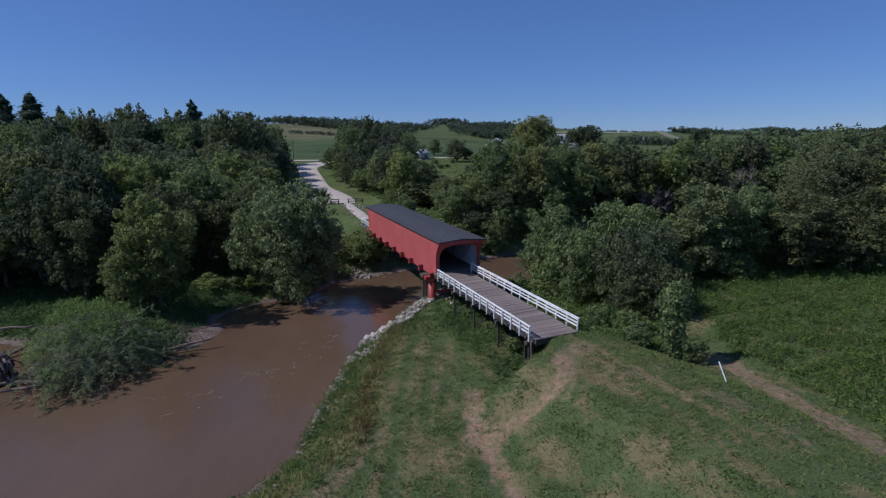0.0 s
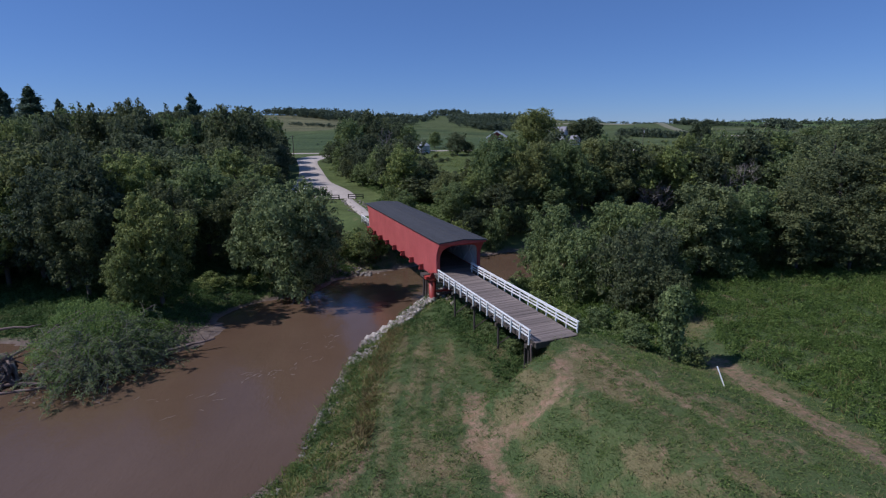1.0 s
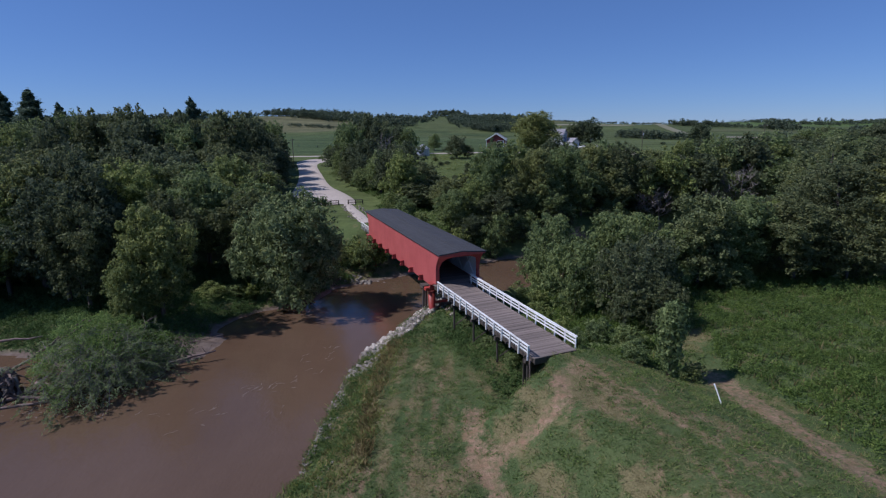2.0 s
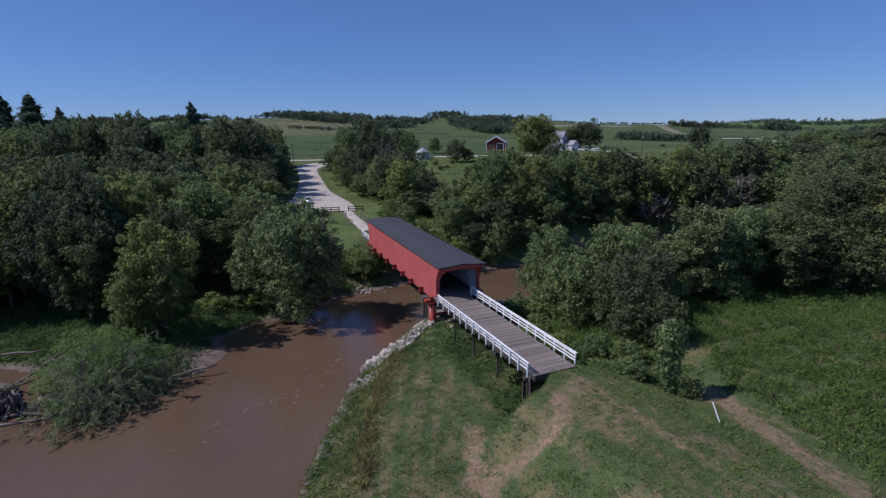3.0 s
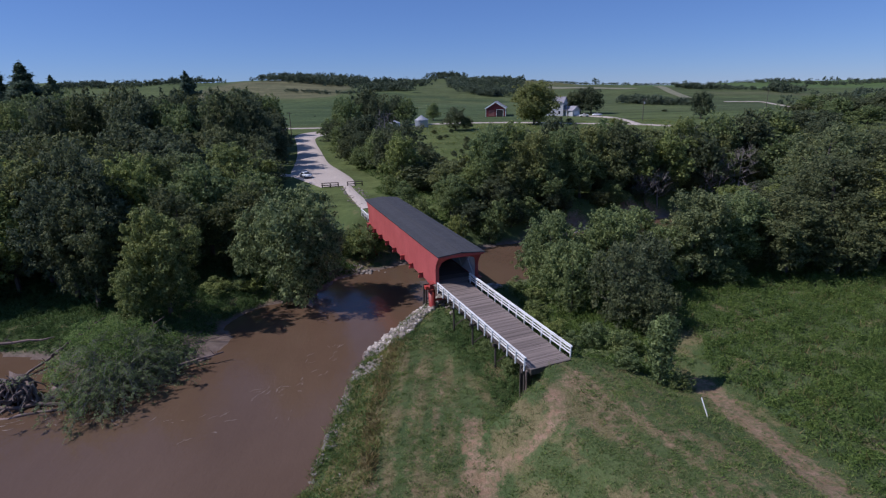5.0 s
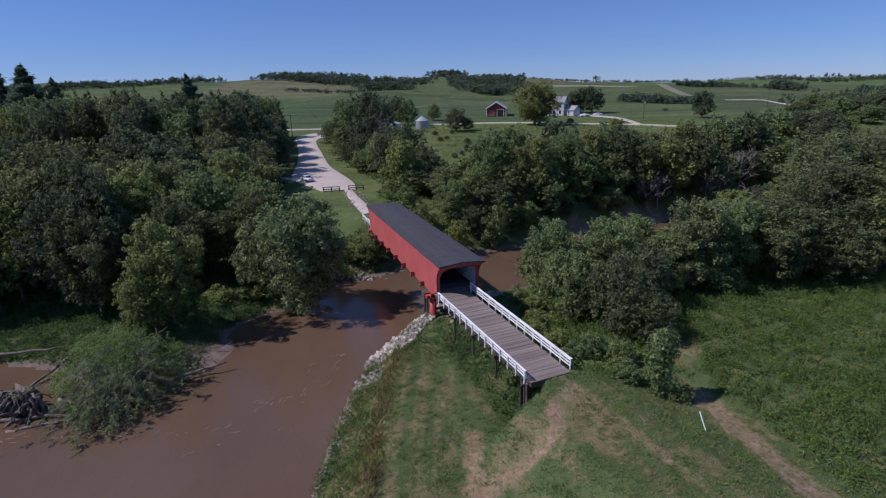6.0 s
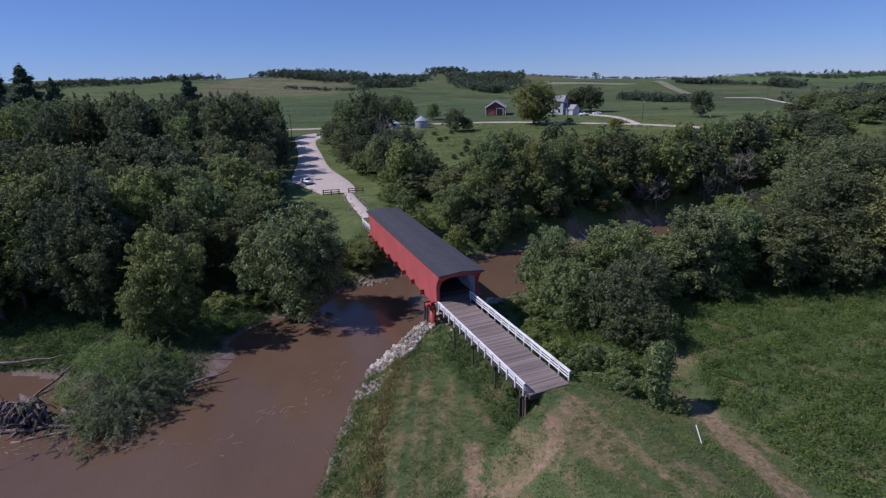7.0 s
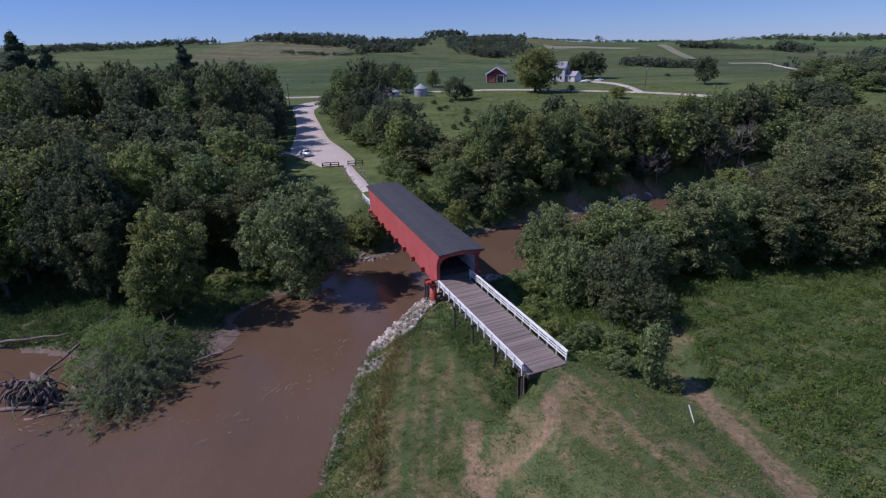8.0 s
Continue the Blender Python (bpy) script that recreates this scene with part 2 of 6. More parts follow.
PLANK = surface("weathered_plank", (0.165, 0.130, 0.115), (0.225, 0.185, 0.165), 1.3, 9, 0.85, stretch=(0.35, 9, 4), vary=0.42, stain=(0.135, 0.095, 0.08))
TIMBER = surface("dark_timber", (0.050, 0.040, 0.034), (0.085, 0.07, 0.058), 1.2, 12, 0.9, stretch=(5, 5, 0.6))
GREY_WOOD = surface("driftwood_bark", (0.13, 0.088, 0.075), (0.225, 0.165, 0.145), 1.0, 8, 0.9, bump=0.9, depth=0.03, stain=(0.10, 0.075, 0.065))
ROOT_WOOD = surface("wet_root_wood", (0.085, 0.058, 0.050), (0.140, 0.100, 0.088), 1.2, 9, 0.9, bump=1.0, depth=0.04, stain=(0.20, 0.165, 0.15))
BARK = surface("tree_bark", (0.075, 0.06, 0.048), (0.13, 0.11, 0.09), 1.0, 6, 0.95, bump=1.0, depth=0.03, stretch=(3, 3, 0.6))
STONE = surface("rip_rap_stone", (0.27, 0.232, 0.20), (0.39, 0.345, 0.305), 1.5, 9, 0.9, bump=0.8, depth=0.03, vary=0.5, stain=(0.24, 0.19, 0.155))
GRAVEL = surface("pale_gravel", (0.41, 0.345, 0.30), (0.48, 0.415, 0.365), 0.07, 2.5, 0.95, bump=0.5, depth=0.02, world_space=True, vary=0.0, stain=(0.30, 0.255, 0.22))
STUBBLE = surface("mown_stubble", (0.150, 0.150, 0.092), (0.205, 0.192, 0.122), 0.2, 4, 0.95, bump=0.2, depth=0.05, stain=(0.120, 0.132, 0.075))
CONCRETE = surface("concrete", (0.34, 0.33, 0.31), (0.45, 0.44, 0.42), 0.7, 10, 0.9)
HOUSE_WHITE = surface("house_white_siding", (0.46, 0.46, 0.47), (0.54, 0.54, 0.54), 0.8, 9, 0.7)
PALE_STONE = surface("pale_limestone", (0.37, 0.325, 0.28), (0.48, 0.43, 0.375), 1.5, 9, 0.9, bump=0.8, depth=0.03, vary=0.5)
DEADWOOD = surface("bleached_deadwood", (0.145, 0.126, 0.114), (0.22, 0.196, 0.18), 1.0, 8, 0.9, bump=0.8, depth=0.02)
BARN_RED = siding_material("barn_boards", (0.20, 0.028, 0.030), (0.27, 0.045, 0.045), 0.3, "X")
ROOF_GREY = surface("grey_roof", (0.22, 0.21, 0.235), (0.30, 0.285, 0.31), 0.6, 8, 0.8)
ROOF_WHITE = surface("white_metal_roof", (0.60, 0.60, 0.62), (0.70, 0.70, 0.70), 0.6, 8, 0.5)
GALVANIZED = surface("galvanized_steel", (0.33, 0.35, 0.385), (0.44, 0.46, 0.49), 0.8, 7, 0.42, metal=0.5, bump=0.2)
BIN_ROOF = surface("weathered_zinc", (0.30, 0.31, 0.34), (0.40, 0.41, 0.44), 0.8, 7, 0.55, metal=0.2, bump=0.3)
# near-black colour that stands for the shade inside buildings
INSIDE_SHADE = surface("inside_shade", (0.02, 0.02, 0.022), (0.035, 0.033, 0.033), 1, 8, 0.9)
SILVER = surface("silver_car_paint", (0.60, 0.64, 0.70), (0.66, 0.69, 0.73), 1, 30, 0.28, metal=0.15, bump=0.0, vary=0.2)
RUBBER = surface("tyre_rubber", (0.015, 0.015, 0.016), (0.03, 0.03, 0.03), 3, 30, 0.9)
GLASS, _nt, _b = nodes_of("tinted_glass")
_b.inputs["Base Color"].default_value = (0.03, 0.035, 0.045, 1)
_b.inputs["Roughness"].default_value = 0.05
LEAF_MID = foliage("leaf_mid", (0.097, 0.121, 0.060), (0.208, 0.247, 0.127), (0.318, 0.350, 0.177), 0.44)
LEAF_FRESH = foliage("leaf_fresh", (0.102, 0.140, 0.062), (0.206, 0.269, 0.125), (0.315, 0.373, 0.176), 0.44)
# distance haze is mixed into this leaf colour: bluer and greyer green
LEAF_HAZED = foliage("leaf_hazed", (0.058, 0.084, 0.066), (0.098, 0.132, 0.100), (0.150, 0.185, 0.128), 0.3)
# dark green species, lowered further for the dense shade of the left wood
LEAF_DARK = foliage("leaf_dark", (0.059, 0.080, 0.049), (0.126, 0.157, 0.096), (0.195, 0.221, 0.139), 0.44)
LEAF_YELLOW = foliage("leaf_yellow", (0.110, 0.141, 0.054), (0.234, 0.283, 0.114), (0.353, 0.387, 0.164), 0.44)
LEAF_SILVER = foliage("leaf_silver", (0.098, 0.133, 0.070), (0.202, 0.261, 0.137), (0.317, 0.376, 0.210), 0.44)
LEAF_WILLOW = foliage("leaf_willow", (0.160, 0.218, 0.104), (0.228, 0.290, 0.141), (0.302, 0.351, 0.191), 0.55)
LEAF_SALLOW = foliage("leaf_sallow", (0.141, 0.226, 0.072), (0.206, 0.301, 0.099), (0.283, 0.357, 0.135), 0.52)
NEEDLE = foliage("pine_needle", (0.068, 0.105, 0.083), (0.112, 0.162, 0.120), (0.158, 0.210, 0.147), 0.25)
GRASS = foliage("grass_blade", (0.088, 0.140, 0.048), (0.138, 0.195, 0.070), (0.255, 0.248, 0.130), 0.3, patch=0.85)
WEED = foliage("weed_leaf", (0.049, 0.092, 0.032), (0.097, 0.163, 0.059), (0.153, 0.219, 0.090), 0.34, patch=0.7)
BROWN_STRAW = foliage("brown_straw", (0.112, 0.093, 0.048), (0.188, 0.147, 0.078), (0.277, 0.225, 0.128), 0.2)
DRY = foliage("dry_grass", (0.12, 0.11, 0.05), (0.20, 0.175, 0.085), (0.29, 0.25, 0.14), 0.2)

# ---------------------------------------------------------------- kit
def mesh_of(name, bm, material, smooth_faces=False):
    me = bpy.data.meshes.new(name)
    bm.normal_update()
    bm.to_mesh(me)
    bm.free()
    if smooth_faces:
        me.polygons.foreach_set("use_smooth", [True] * len(me.polygons))
    me.materials.append(material)
    return me


def part(name, bm, material, parent, label="", smooth_faces=False):
    me = bm if isinstance(bm, bpy.types.Mesh) else mesh_of(name, bm, material, smooth_faces)
    ob = new(name, me)
    ob.parent = parent
    return tagged(ob, label)


def thing(name, m, label, category, group="", kind=""):
    ob = new(name)
    ob.empty_display_size = 0.3
    ob.matrix_world = m
    return tagged(ob, label, category, group, kind)


def box(bm, x0, x1, y0, y1, z0, z1, m=None, bevel=0.0):
    vs = [bm.verts.new((x, y, z)) for z in (z0, z1) for y in (y0, y1) for x in (x0, x1)]
    fs = [bm.faces.new([vs[i] for i in q]) for q in ((0, 2, 3, 1), (4, 5, 7, 6), (0, 1, 5, 4), (2, 6, 7, 3), (0, 4, 6, 2), (1, 3, 7, 5))]
    if bevel:
        es = list({e for f in fs for e in f.edges})
        r = bmesh.ops.bevel(bm, geom=es, offset=bevel, segments=1, affect="EDGES")
        vs = list({v for f in r["faces"] for v in f.verts} | {v for v in vs if v.is_valid})
    if m is not None:
        bmesh.ops.transform(bm, matrix=m, verts=vs)
    return bm


def boxes(*some, bevel=0.0):
    bm = bmesh.new()
    for b in some:
        box(bm, *b[:6], *(b[6:]), bevel=bevel)
    return bm


def tube(bm, points, radii, sides=7, cap=True):
    """A tapered tube along points."""
    rings = []
    points = [Vector(p) for p in points]
    for i, (p, r) in enumerate(zip(points, radii)):
        way = (points[min(i + 1, len(points) - 1)] - points[max(i - 1, 0)]).normalized()
        q = way.to_track_quat("Z", "Y")
        rings.append([bm.verts.new(p + q @ Vector((r * math.cos(a), r * math.sin(a), 0))) for a in (6.2832 * k / sides for k in range(sides))])
    for a, b in zip(rings, rings[1:]):
        for k in range(sides):
            bm.faces.new((a[k], a[(k + 1) % sides], b[(k + 1) % sides], b[k]))
    if cap:
        bm.faces.new(rings[0][::-1])
        bm.faces.new(rings[-1])
    return bm


def prism(bm, outline, x0, x1):
    """An outline of (y, z) drawn out from x0 to x1."""
    a = [bm.verts.new((x0, y, z)) for y, z in outline]
    b = [bm.verts.new((x1, y, z)) for y, z in outline]
    bm.faces.new(a[::-1])
    bm.faces.new(b)
    for k in range(len(a)):
        j = (k + 1) % len(a)
        bm.faces.new((a[k], a[j], b[j], b[k]))
    bmesh.ops.recalc_face_normals(bm, faces=bm.faces)
    return bm


def mesh_from(name, verts, faces, material, smooth_faces=False):
    """A mesh from arrays: verts (n, 3), faces (m, 3 or 4)."""
    me = bpy.data.meshes.new(name)
    verts, faces = np.asarray(verts, np.float32), np.asarray(faces, np.int32)
    n, k = faces.shape
    me.vertices.add(len(verts))
    me.vertices.foreach_set("co", verts.ravel())
    me.loops.add(n * k)
    me.loops.foreach_set("vertex_index", faces.ravel())
    me.polygons.add(n)
    me.polygons.foreach_set("loop_start", np.arange(0, n * k, k, dtype=np.int32))
    me.polygons.foreach_set("loop_total", np.full(n, k, np.int32))
    if smooth_faces:
        me.polygons.foreach_set("use_smooth", np.ones(n, bool))
    me.materials.append(material)
    me.update(calc_edges=True)
    return me


def unit(v):
    return v / np.maximum(np.linalg.norm(v, axis=-1, keepdims=True), 1e-6)


def leaf_blades(p, n, size, rng, slim=0.5):
    """Pointed leaves at p, facing n, as arrays of corners and faces."""
    k = len(p)
    a = unit(np.cross(n, rng.normal(size=(k, 3))))
    b = np.cross(n, a)
    s = np.asarray(size)[:, None] if np.ndim(size) else size
    v = np.stack([p - a * s * 0.45 + b * s * slim * 0.5, p - a * s * 0.45 - b * s * slim * 0.5, p + a * s * 0.55 - n * s * 0.12], 1)
    return v.reshape(-1, 3), np.arange(3 * k).reshape(-1, 3)


ICO = bmesh.new()
bmesh.ops.create_icosphere(ICO, subdivisions=2, radius=1)
ICO_V = np.array([v.co[:] for v in ICO.verts])
ICO_F = np.array([[v.index for v in f.verts] for f in ICO.faces])
ICO.free()
ICO = bmesh.new()
bmesh.ops.create_icosphere(ICO, subdivisions=1, radius=1)
ICO1_V = np.array([v.co[:] for v in ICO.verts])
ICO1_F = np.array([[v.index for v in f.verts] for f in ICO.faces])
ICO.free()


def crown_mesh(name, lobes, per_area, size, material, seed, slim=0.55, droop=0.0, wild=0.42, dense=False):
    """A crown out of leafy clumps (x, y, z, radius): leaves on the shell of each, facing outwards more or less."""
    rng = np.random.default_rng(seed)
    vs, fs, at = [], [], 0
    for x, y, z, r in lobes:
        k = max(6, int(per_area * 12.6 * r * r))
        d = unit(rng.normal(size=(k, 3)))
        d[:, 2] = np.where(d[:, 2] < -0.6, -d[:, 2], d[:, 2])
        ripple = 1 + 0.16 * np.sin(d[:, 0] * 5 + x) * np.sin(d[:, 1] * 6 + y) + 0.10 * np.sin(d[:, 2] * 9 + z)
        rad = r * ripple * np.where(rng.uniform(0, 1, k) < 0.12, rng.uniform(0.9, 1.3, k), rng.uniform(0.76, 1.1, k))
        p = np.array((x, y, z)) + d * rad[:, None] * (np.array((1, 1, 0.86)) * rng.uniform(0.78, 1.25, 3))
        n = unit(d + wild * rng.normal(size=(k, 3)) + np.array((0, 0, 0.24 - droop)))
        v, f = leaf_blades(p, n, size * rng.uniform(0.65, 1.35, k), rng, slim)
        vs.append(v), fs.append(f + at)
        at += len(v)
        if dense:
            # overlapping leaves deeper in the clump keep the light out
            k = max(3, k // 15)
            d = unit(rng.normal(size=(k, 3)))
            p = np.array((x, y, z)) + d * (r * rng.uniform(0.25, 0.66, k))[:, None]
            v, f = leaf_blades(p, unit(d + 0.3 * rng.normal(size=(k, 3))), min(2.1 * size, r) * rng.uniform(0.7, 1.2, k), rng, 0.9)
            vs.append(v), fs.append(f + at)
            at += len(v)
    return mesh_from(name, np.concatenate(vs), np.concatenate(fs), material)


def limbs(bm, rng, base, top, r, count, spread, sides=6, start=0.35):
    """A leaning trunk from base to top and limbs out of it."""
    base, top = Vector(base), Vector(top)
    mid = base.lerp(top, 0.5) + Vector((rng.uniform(-1, 1), rng.uniform(-1, 1), 0)) * 0.04 * (top - base).length
    line = [base, base.lerp(mid, 0.5), mid, mid.lerp(top, 0.5), top]
    tube(bm, line, [r * 1.25, r, r * 0.8, r * 0.5, r * 0.15], sides)
    ends = []
    for k in range(count):
        f = start + (0.95 - start) * (k + rng.uniform(0, 1)) / count
        a = k * 2.4 + rng.uniform(-0.5, 0.5)
        p = base.lerp(mid, f * 2) if f < 0.5 else mid.lerp(top, f * 2 - 1)
        reach = spread * (1.1 - 0.55 * f) * rng.uniform(0.7, 1.1)
        e = p + Vector((math.cos(a) * reach, math.sin(a) * reach, reach * rng.uniform(0.35, 0.9)))
        m = p.lerp(e, 0.5) + Vector((0, 0, -0.08 * reach))
        rr = r * (0.5 - 0.3 * f)
        tube(bm, [p, m, e], [rr, rr * 0.7, rr * 0.2], 5)
        ends.append((m, e, rr))
    return ends

# ---------------------------------------------------------------- ground, water, roads
def line_mask(x, y, points, width, soft):
    best = np.full(np.shape(x), 1e9)
    for (ax, ay), (bx, by) in zip(points, points[1:]):
        dx, dy = bx - ax, by - ay
        k = np.clip(((x - ax) * dx + (y - ay) * dy) / (dx * dx + dy * dy), 0, 1)
        best = np.minimum(best, np.hypot(x - ax - k * dx, y - ay - k * dy))
    return 1 - smooth(width, width + soft, best)


def spot(x, y, cx, cy, rx, ry):
    return np.exp(-(((x - cx) / rx) ** 2 + ((y - cy) / ry) ** 2))


def axis_steps(low, fine0, fine1, high, step, grow):
    a = list(np.arange(fine0, fine1, step))
    s, v = step, fine1
    while v < high:
        a.append(v)
        s *= grow
        v += s
    s, v = step, fine0 - step
    while v > low:
        a.insert(0, v)
        s *= grow
        v -= s
    return np.array([low] + a + [high])


# thin dry patches in the meadow
TAN = ((30.6, 54.0, 1.8, 1.2), (32.4, 50.6, 1.8, 1.0), (43.5, 48.8, 2.6, 1.4), (29.4, 43.8, 2.0, 0.9), (23.2, 46.8, 1.6, 2.6), (36.6, 42.8, 1.8, 0.9), (25.6, 41.6, 1.3, 1.3), (29.0, 31.0, 1.6, 1.6))
# the wheel track between the mown bank and the tall weeds
TRACK = ((21.1, 39.6), (21.3, 38.0), (21.6, 35.0), (22.0, 32.0), (22.1, 29.0), (22.3, 25.5), (22.5, 20.0))
# the worn ways down from the deck
WORN = ((9.1, 37.4), (8.8, 35.8), (8.1, 33.6), (6.9, 31.7), (5.3, 30.9), (3.7, 30.5), (2.8, 29.3), (2.7, 27.6), (3.5, 25.0), (4.2, 21.0))
WORN_LOW = ((2.2, 36.4), (1.95, 33.0), (2.1, 30.6), (2.6, 28.8))


def weedy(x, y):
    """1 where tall weeds stand, 0 on the mown grass."""
    track = line_mask(x, y, TRACK, 1.5, 0.9)
    past = smooth(-0.3, 1.2, (x - 23.6) * 0.99 + (y - 33.0) * 0.10)
    upper = smooth(-0.6, 1.0, y - 41.5 + 0.28 * (x - 11)) * smooth(10.5, 12.5, x + 0.43 * (y - 41))
    lane = line_mask(x, y, ((21.2, 41), (22.6, 46), (23.4, 50)), 0.9, 1.5) * 0.75 + 0.4 * sum(spot(x, y, *q) for q in TAN)
    return np.clip(np.maximum(past * smooth(46, 40, y), upper) - track - lane, 0, 1)


def dryness(x, y):
    """How dry and thin the mown grass is, 0 to 1: mower lanes, patches, the bank's edge and the worn ground."""
    d = river_distance(x, y)
    tan = sum(spot(x, y, *q) for q in TAN)
    lane = (0.5 + 0.5 * np.sin(x * 2.9 + 0.5 * np.sin(y * 0.21) + 0.4)) ** 2
    lane2 = (0.5 + 0.5 * np.sin(((x - 8.6) * ACROSS[0] + (y - 39.9) * ACROSS[1]) * 2.3)) ** 3
    west = smooth(2.5, 0.5, x - 0.15 * (y - 40)) * (y < 72)
    dry = 0.06 + 0.24 * waves(x, y, 7.0, 5) + 0.2 * waves(x, y, 17.0, 6) + 0.85 * west * lane * (0.6 + 0.4 * waves(x, y * 0.5, 3.3, 2)) + 0.66 * (1 - west) * lane2 * (0.65 + 0.5 * waves(x, y, 5.1, 8))
    dry = dry + 0.7 * smooth(5.2, 3.6, d) * smooth(1.6, 2.8, d) * (x > -12) * (x < 4) + 0.6 * tan + 0.1 * spot(x, y, 4.5, 32, 4, 5) + 0.25 * spot(x, y, 10, 36, 3, 3)
    return np.clip(dry * (1 - 0.6 * weedy(x, y)), 0, 1)


def build_ground():
    xs = axis_steps(-3200, -47, 44, 3200, 0.6, 1.05)
    ys = axis_steps(-600, 20, 82, 4300, 0.6, 1.04)
    gx, gy = np.meshgrid(xs, ys)
    gz = height(gx, gy)
    v = np.column_stack([gx.ravel(), gy.ravel(), gz.ravel()])
    w = len(xs)
    i = (np.arange(len(ys) - 1)[:, None] * w + np.arange(w - 1)[None]).ravel()
    me = mesh_from("ground", v, np.column_stack([i, i + 1, i + w + 1, i + w]), GROUND, True)
    x, y = v[:, 0], v[:, 1]
    d = river_distance(x, y)
    dirt = np.zeros(len(v))
    for pts, wd, so, k in (
        (WORN[2:], 0.16, 0.95, 0.66),
        (WORN[:3], 0.15, 1.0, 0.32),
        (WORN_LOW, 0.40, 1.0, 0.70),
        (((-5.4, 50), (-5.7, 44), (-5.9, 38), (-5.4, 32)), 0.15, 0.7, 0.40),
        (((8.2, 33.6), (8.0, 31.6), (8.4, 29.6)), 0.2, 0.9, 0.46),
        (((9.6, 36.4), (11.2, 34.2), (12.0, 32.6)), 0.2, 0.9, 0.48),
        (((-0.4, 44), (-0.7, 36), (-0.4, 24)), 0.12, 0.6, 0.56),
        (((-2.3, 46), (-2.5, 36), (-2.2, 24)), 0.12, 0.6, 0.50),
        (((0.9, 42), (0.7, 36), (1.0, 24)), 0.1, 0.5, 0.42),
        (((-4.0, 48), (-4.1, 36), (-3.9, 24)), 0.1, 0.5, 0.36),
        (((17.5, 34), (18.6, 30), (20.5, 24)), 0.2, 0.8, 0.42),
        (((13.0, 37.0), (15.2, 31.5), (18.0, 24)), 0.2, 0.8, 0.46),
        (TRACK, 0.75, 1.0, 0.66),
        (((20.4, 37.6), (20.8, 34.6), (21.0, 31.0)), 0.2, 0.8, 0.40),
        (((23.2, 31.0), (23.5, 27.0), (23.8, 22.0)), 0.15, 0.7, 0.46),
        (((10.5, 38.5), (12.5, 34.0), (14.2, 29.5), (16.5, 24)), 0.15, 0.7, 0.54),
        (((9.4, 37.4), (10.6, 33.5), (12.2, 28.5), (14, 23)), 0.15, 0.7, 0.52),
        (((-20.8, 121), (-18.8, 112), (-15.6, 104)), 0.6, 1.2, 0.5),
    ):
        dirt = np.maximum(dirt, k * line_mask(x, y, pts, wd, so))
    dirt = np.maximum(dirt, 0.95 * spot(x, y, 8.0, 34.9, 0.7, 1.3))
    dirt = np.maximum(dirt, 0.62 * spot(x, y, 2.9, 30.6, 1.2, 1.6))
    dirt = np.maximum(dirt, 0.62 * spot(x, y, 2.5, 34.4, 0.7, 1.8))
    for cx, cy in ((11.0, 25.1), (12.0, 22.4), (14.9, 24.8), (12.2, 34.3), (17.0, 24.5), (10.9, 35.1), (11.5, 32.9), (11.2, 29.6), (14.6, 30.1), (9.9, 31.0), (13.4, 27.4), (16.4, 28.0)):
        dirt = np.maximum(dirt, 0.64 * spot(x + 0.4 * (y - cy), y, cx, cy, 0.45, 1.2))
    dirt = np.maximum(dirt, 0.75 * line_mask(x, y, ((-4.9, 29.4), (-5.3, 27.9), (-6.0, 26.0), (-6.8, 24.8)), 0.2, 0.8))
    dirt = np.maximum(dirt, 0.56 * spot(x, y, 9.8, 36.9, 1.8, 1.5))
    for cx, cy, rx, ry in ((18.6, 98.8, 2.0, 1.1), (28.0, 103.2, 2.8, 1.3), (40.3, 110.2, 3.2, 1.3), (45.2, 112.3, 2.2, 1.2), (11.0, 72.2, 1.2, 1.2)):
        dirt = np.maximum(dirt, np.clip(2.6 * spot(x, y, cx, cy, rx, ry), 0, 1))
    narrow = 1.0 * (x > -19) * (y < 56)
    silt = (1 - smooth(0.1, 1.5 - 1.3 * narrow, d + (0.35 - 0.3 * narrow) * waves(x, y, 3.0, 6))) * (d > -6)
    silt = np.maximum(silt, smooth(2.0 + 2.2 * smooth(57, 61, y), 1.2 + 2.2 * smooth(57, 61, y), d) * smooth(51, 54, y) * (x > -10) * (x < 3) * (y < 68))
    silt = np.maximum(silt, 0.95 * np.clip(2.2 * spot(x, y, -27.0, 55.4, 3.4, 4.4), 0, 1) * smooth(6.0, 3.0, d))
    silt = np.maximum(silt, 0.95 * np.clip(2 * spot(x, y, -16.5, 76.5, 2.6, 3.4), 0, 1) * smooth(5, 2, d))
    silt = np.maximum(silt, np.clip(1.6 * spot(x, y, 28, 102.6, 3, 0.9), 0, 1) * 0.9)
    silt = np.maximum(silt, np.clip(2 * spot(x, y, 10.2, 71.0, 1.6, 1.8), 0, 1) * 0.9)
    far = np.maximum(smooth(86, 110, y), smooth(-30, -40, x) * smooth(60, 66, y))
    base = np.ones((len(v), 3)) * np.array((0.085, 0.112, 0.048))
    meadow = np.array((0.098, 0.126, 0.048))
    base = base * (1 - smooth(262, 244, y)[:, None]) + meadow * smooth(262, 244, y)[:, None]

    def lay(mask, colour):
        nonlocal base
        base = base * (1 - mask[:, None]) + np.array(colour) * mask[:, None]

    edge = 6 * waves(x, y, 60, 3)
    inside = lambda x0, x1, y0, y1, s=4: smooth(x0 - s, x0 + s, x + edge * 0.3) * (1 - smooth(x1 - s, x1 + s, x + edge * 0.3)) * smooth(y0 - s, y0 + s, y + edge * 0.4) * (1 - smooth(y1 - s, y1 + s, y + edge * 0.4))
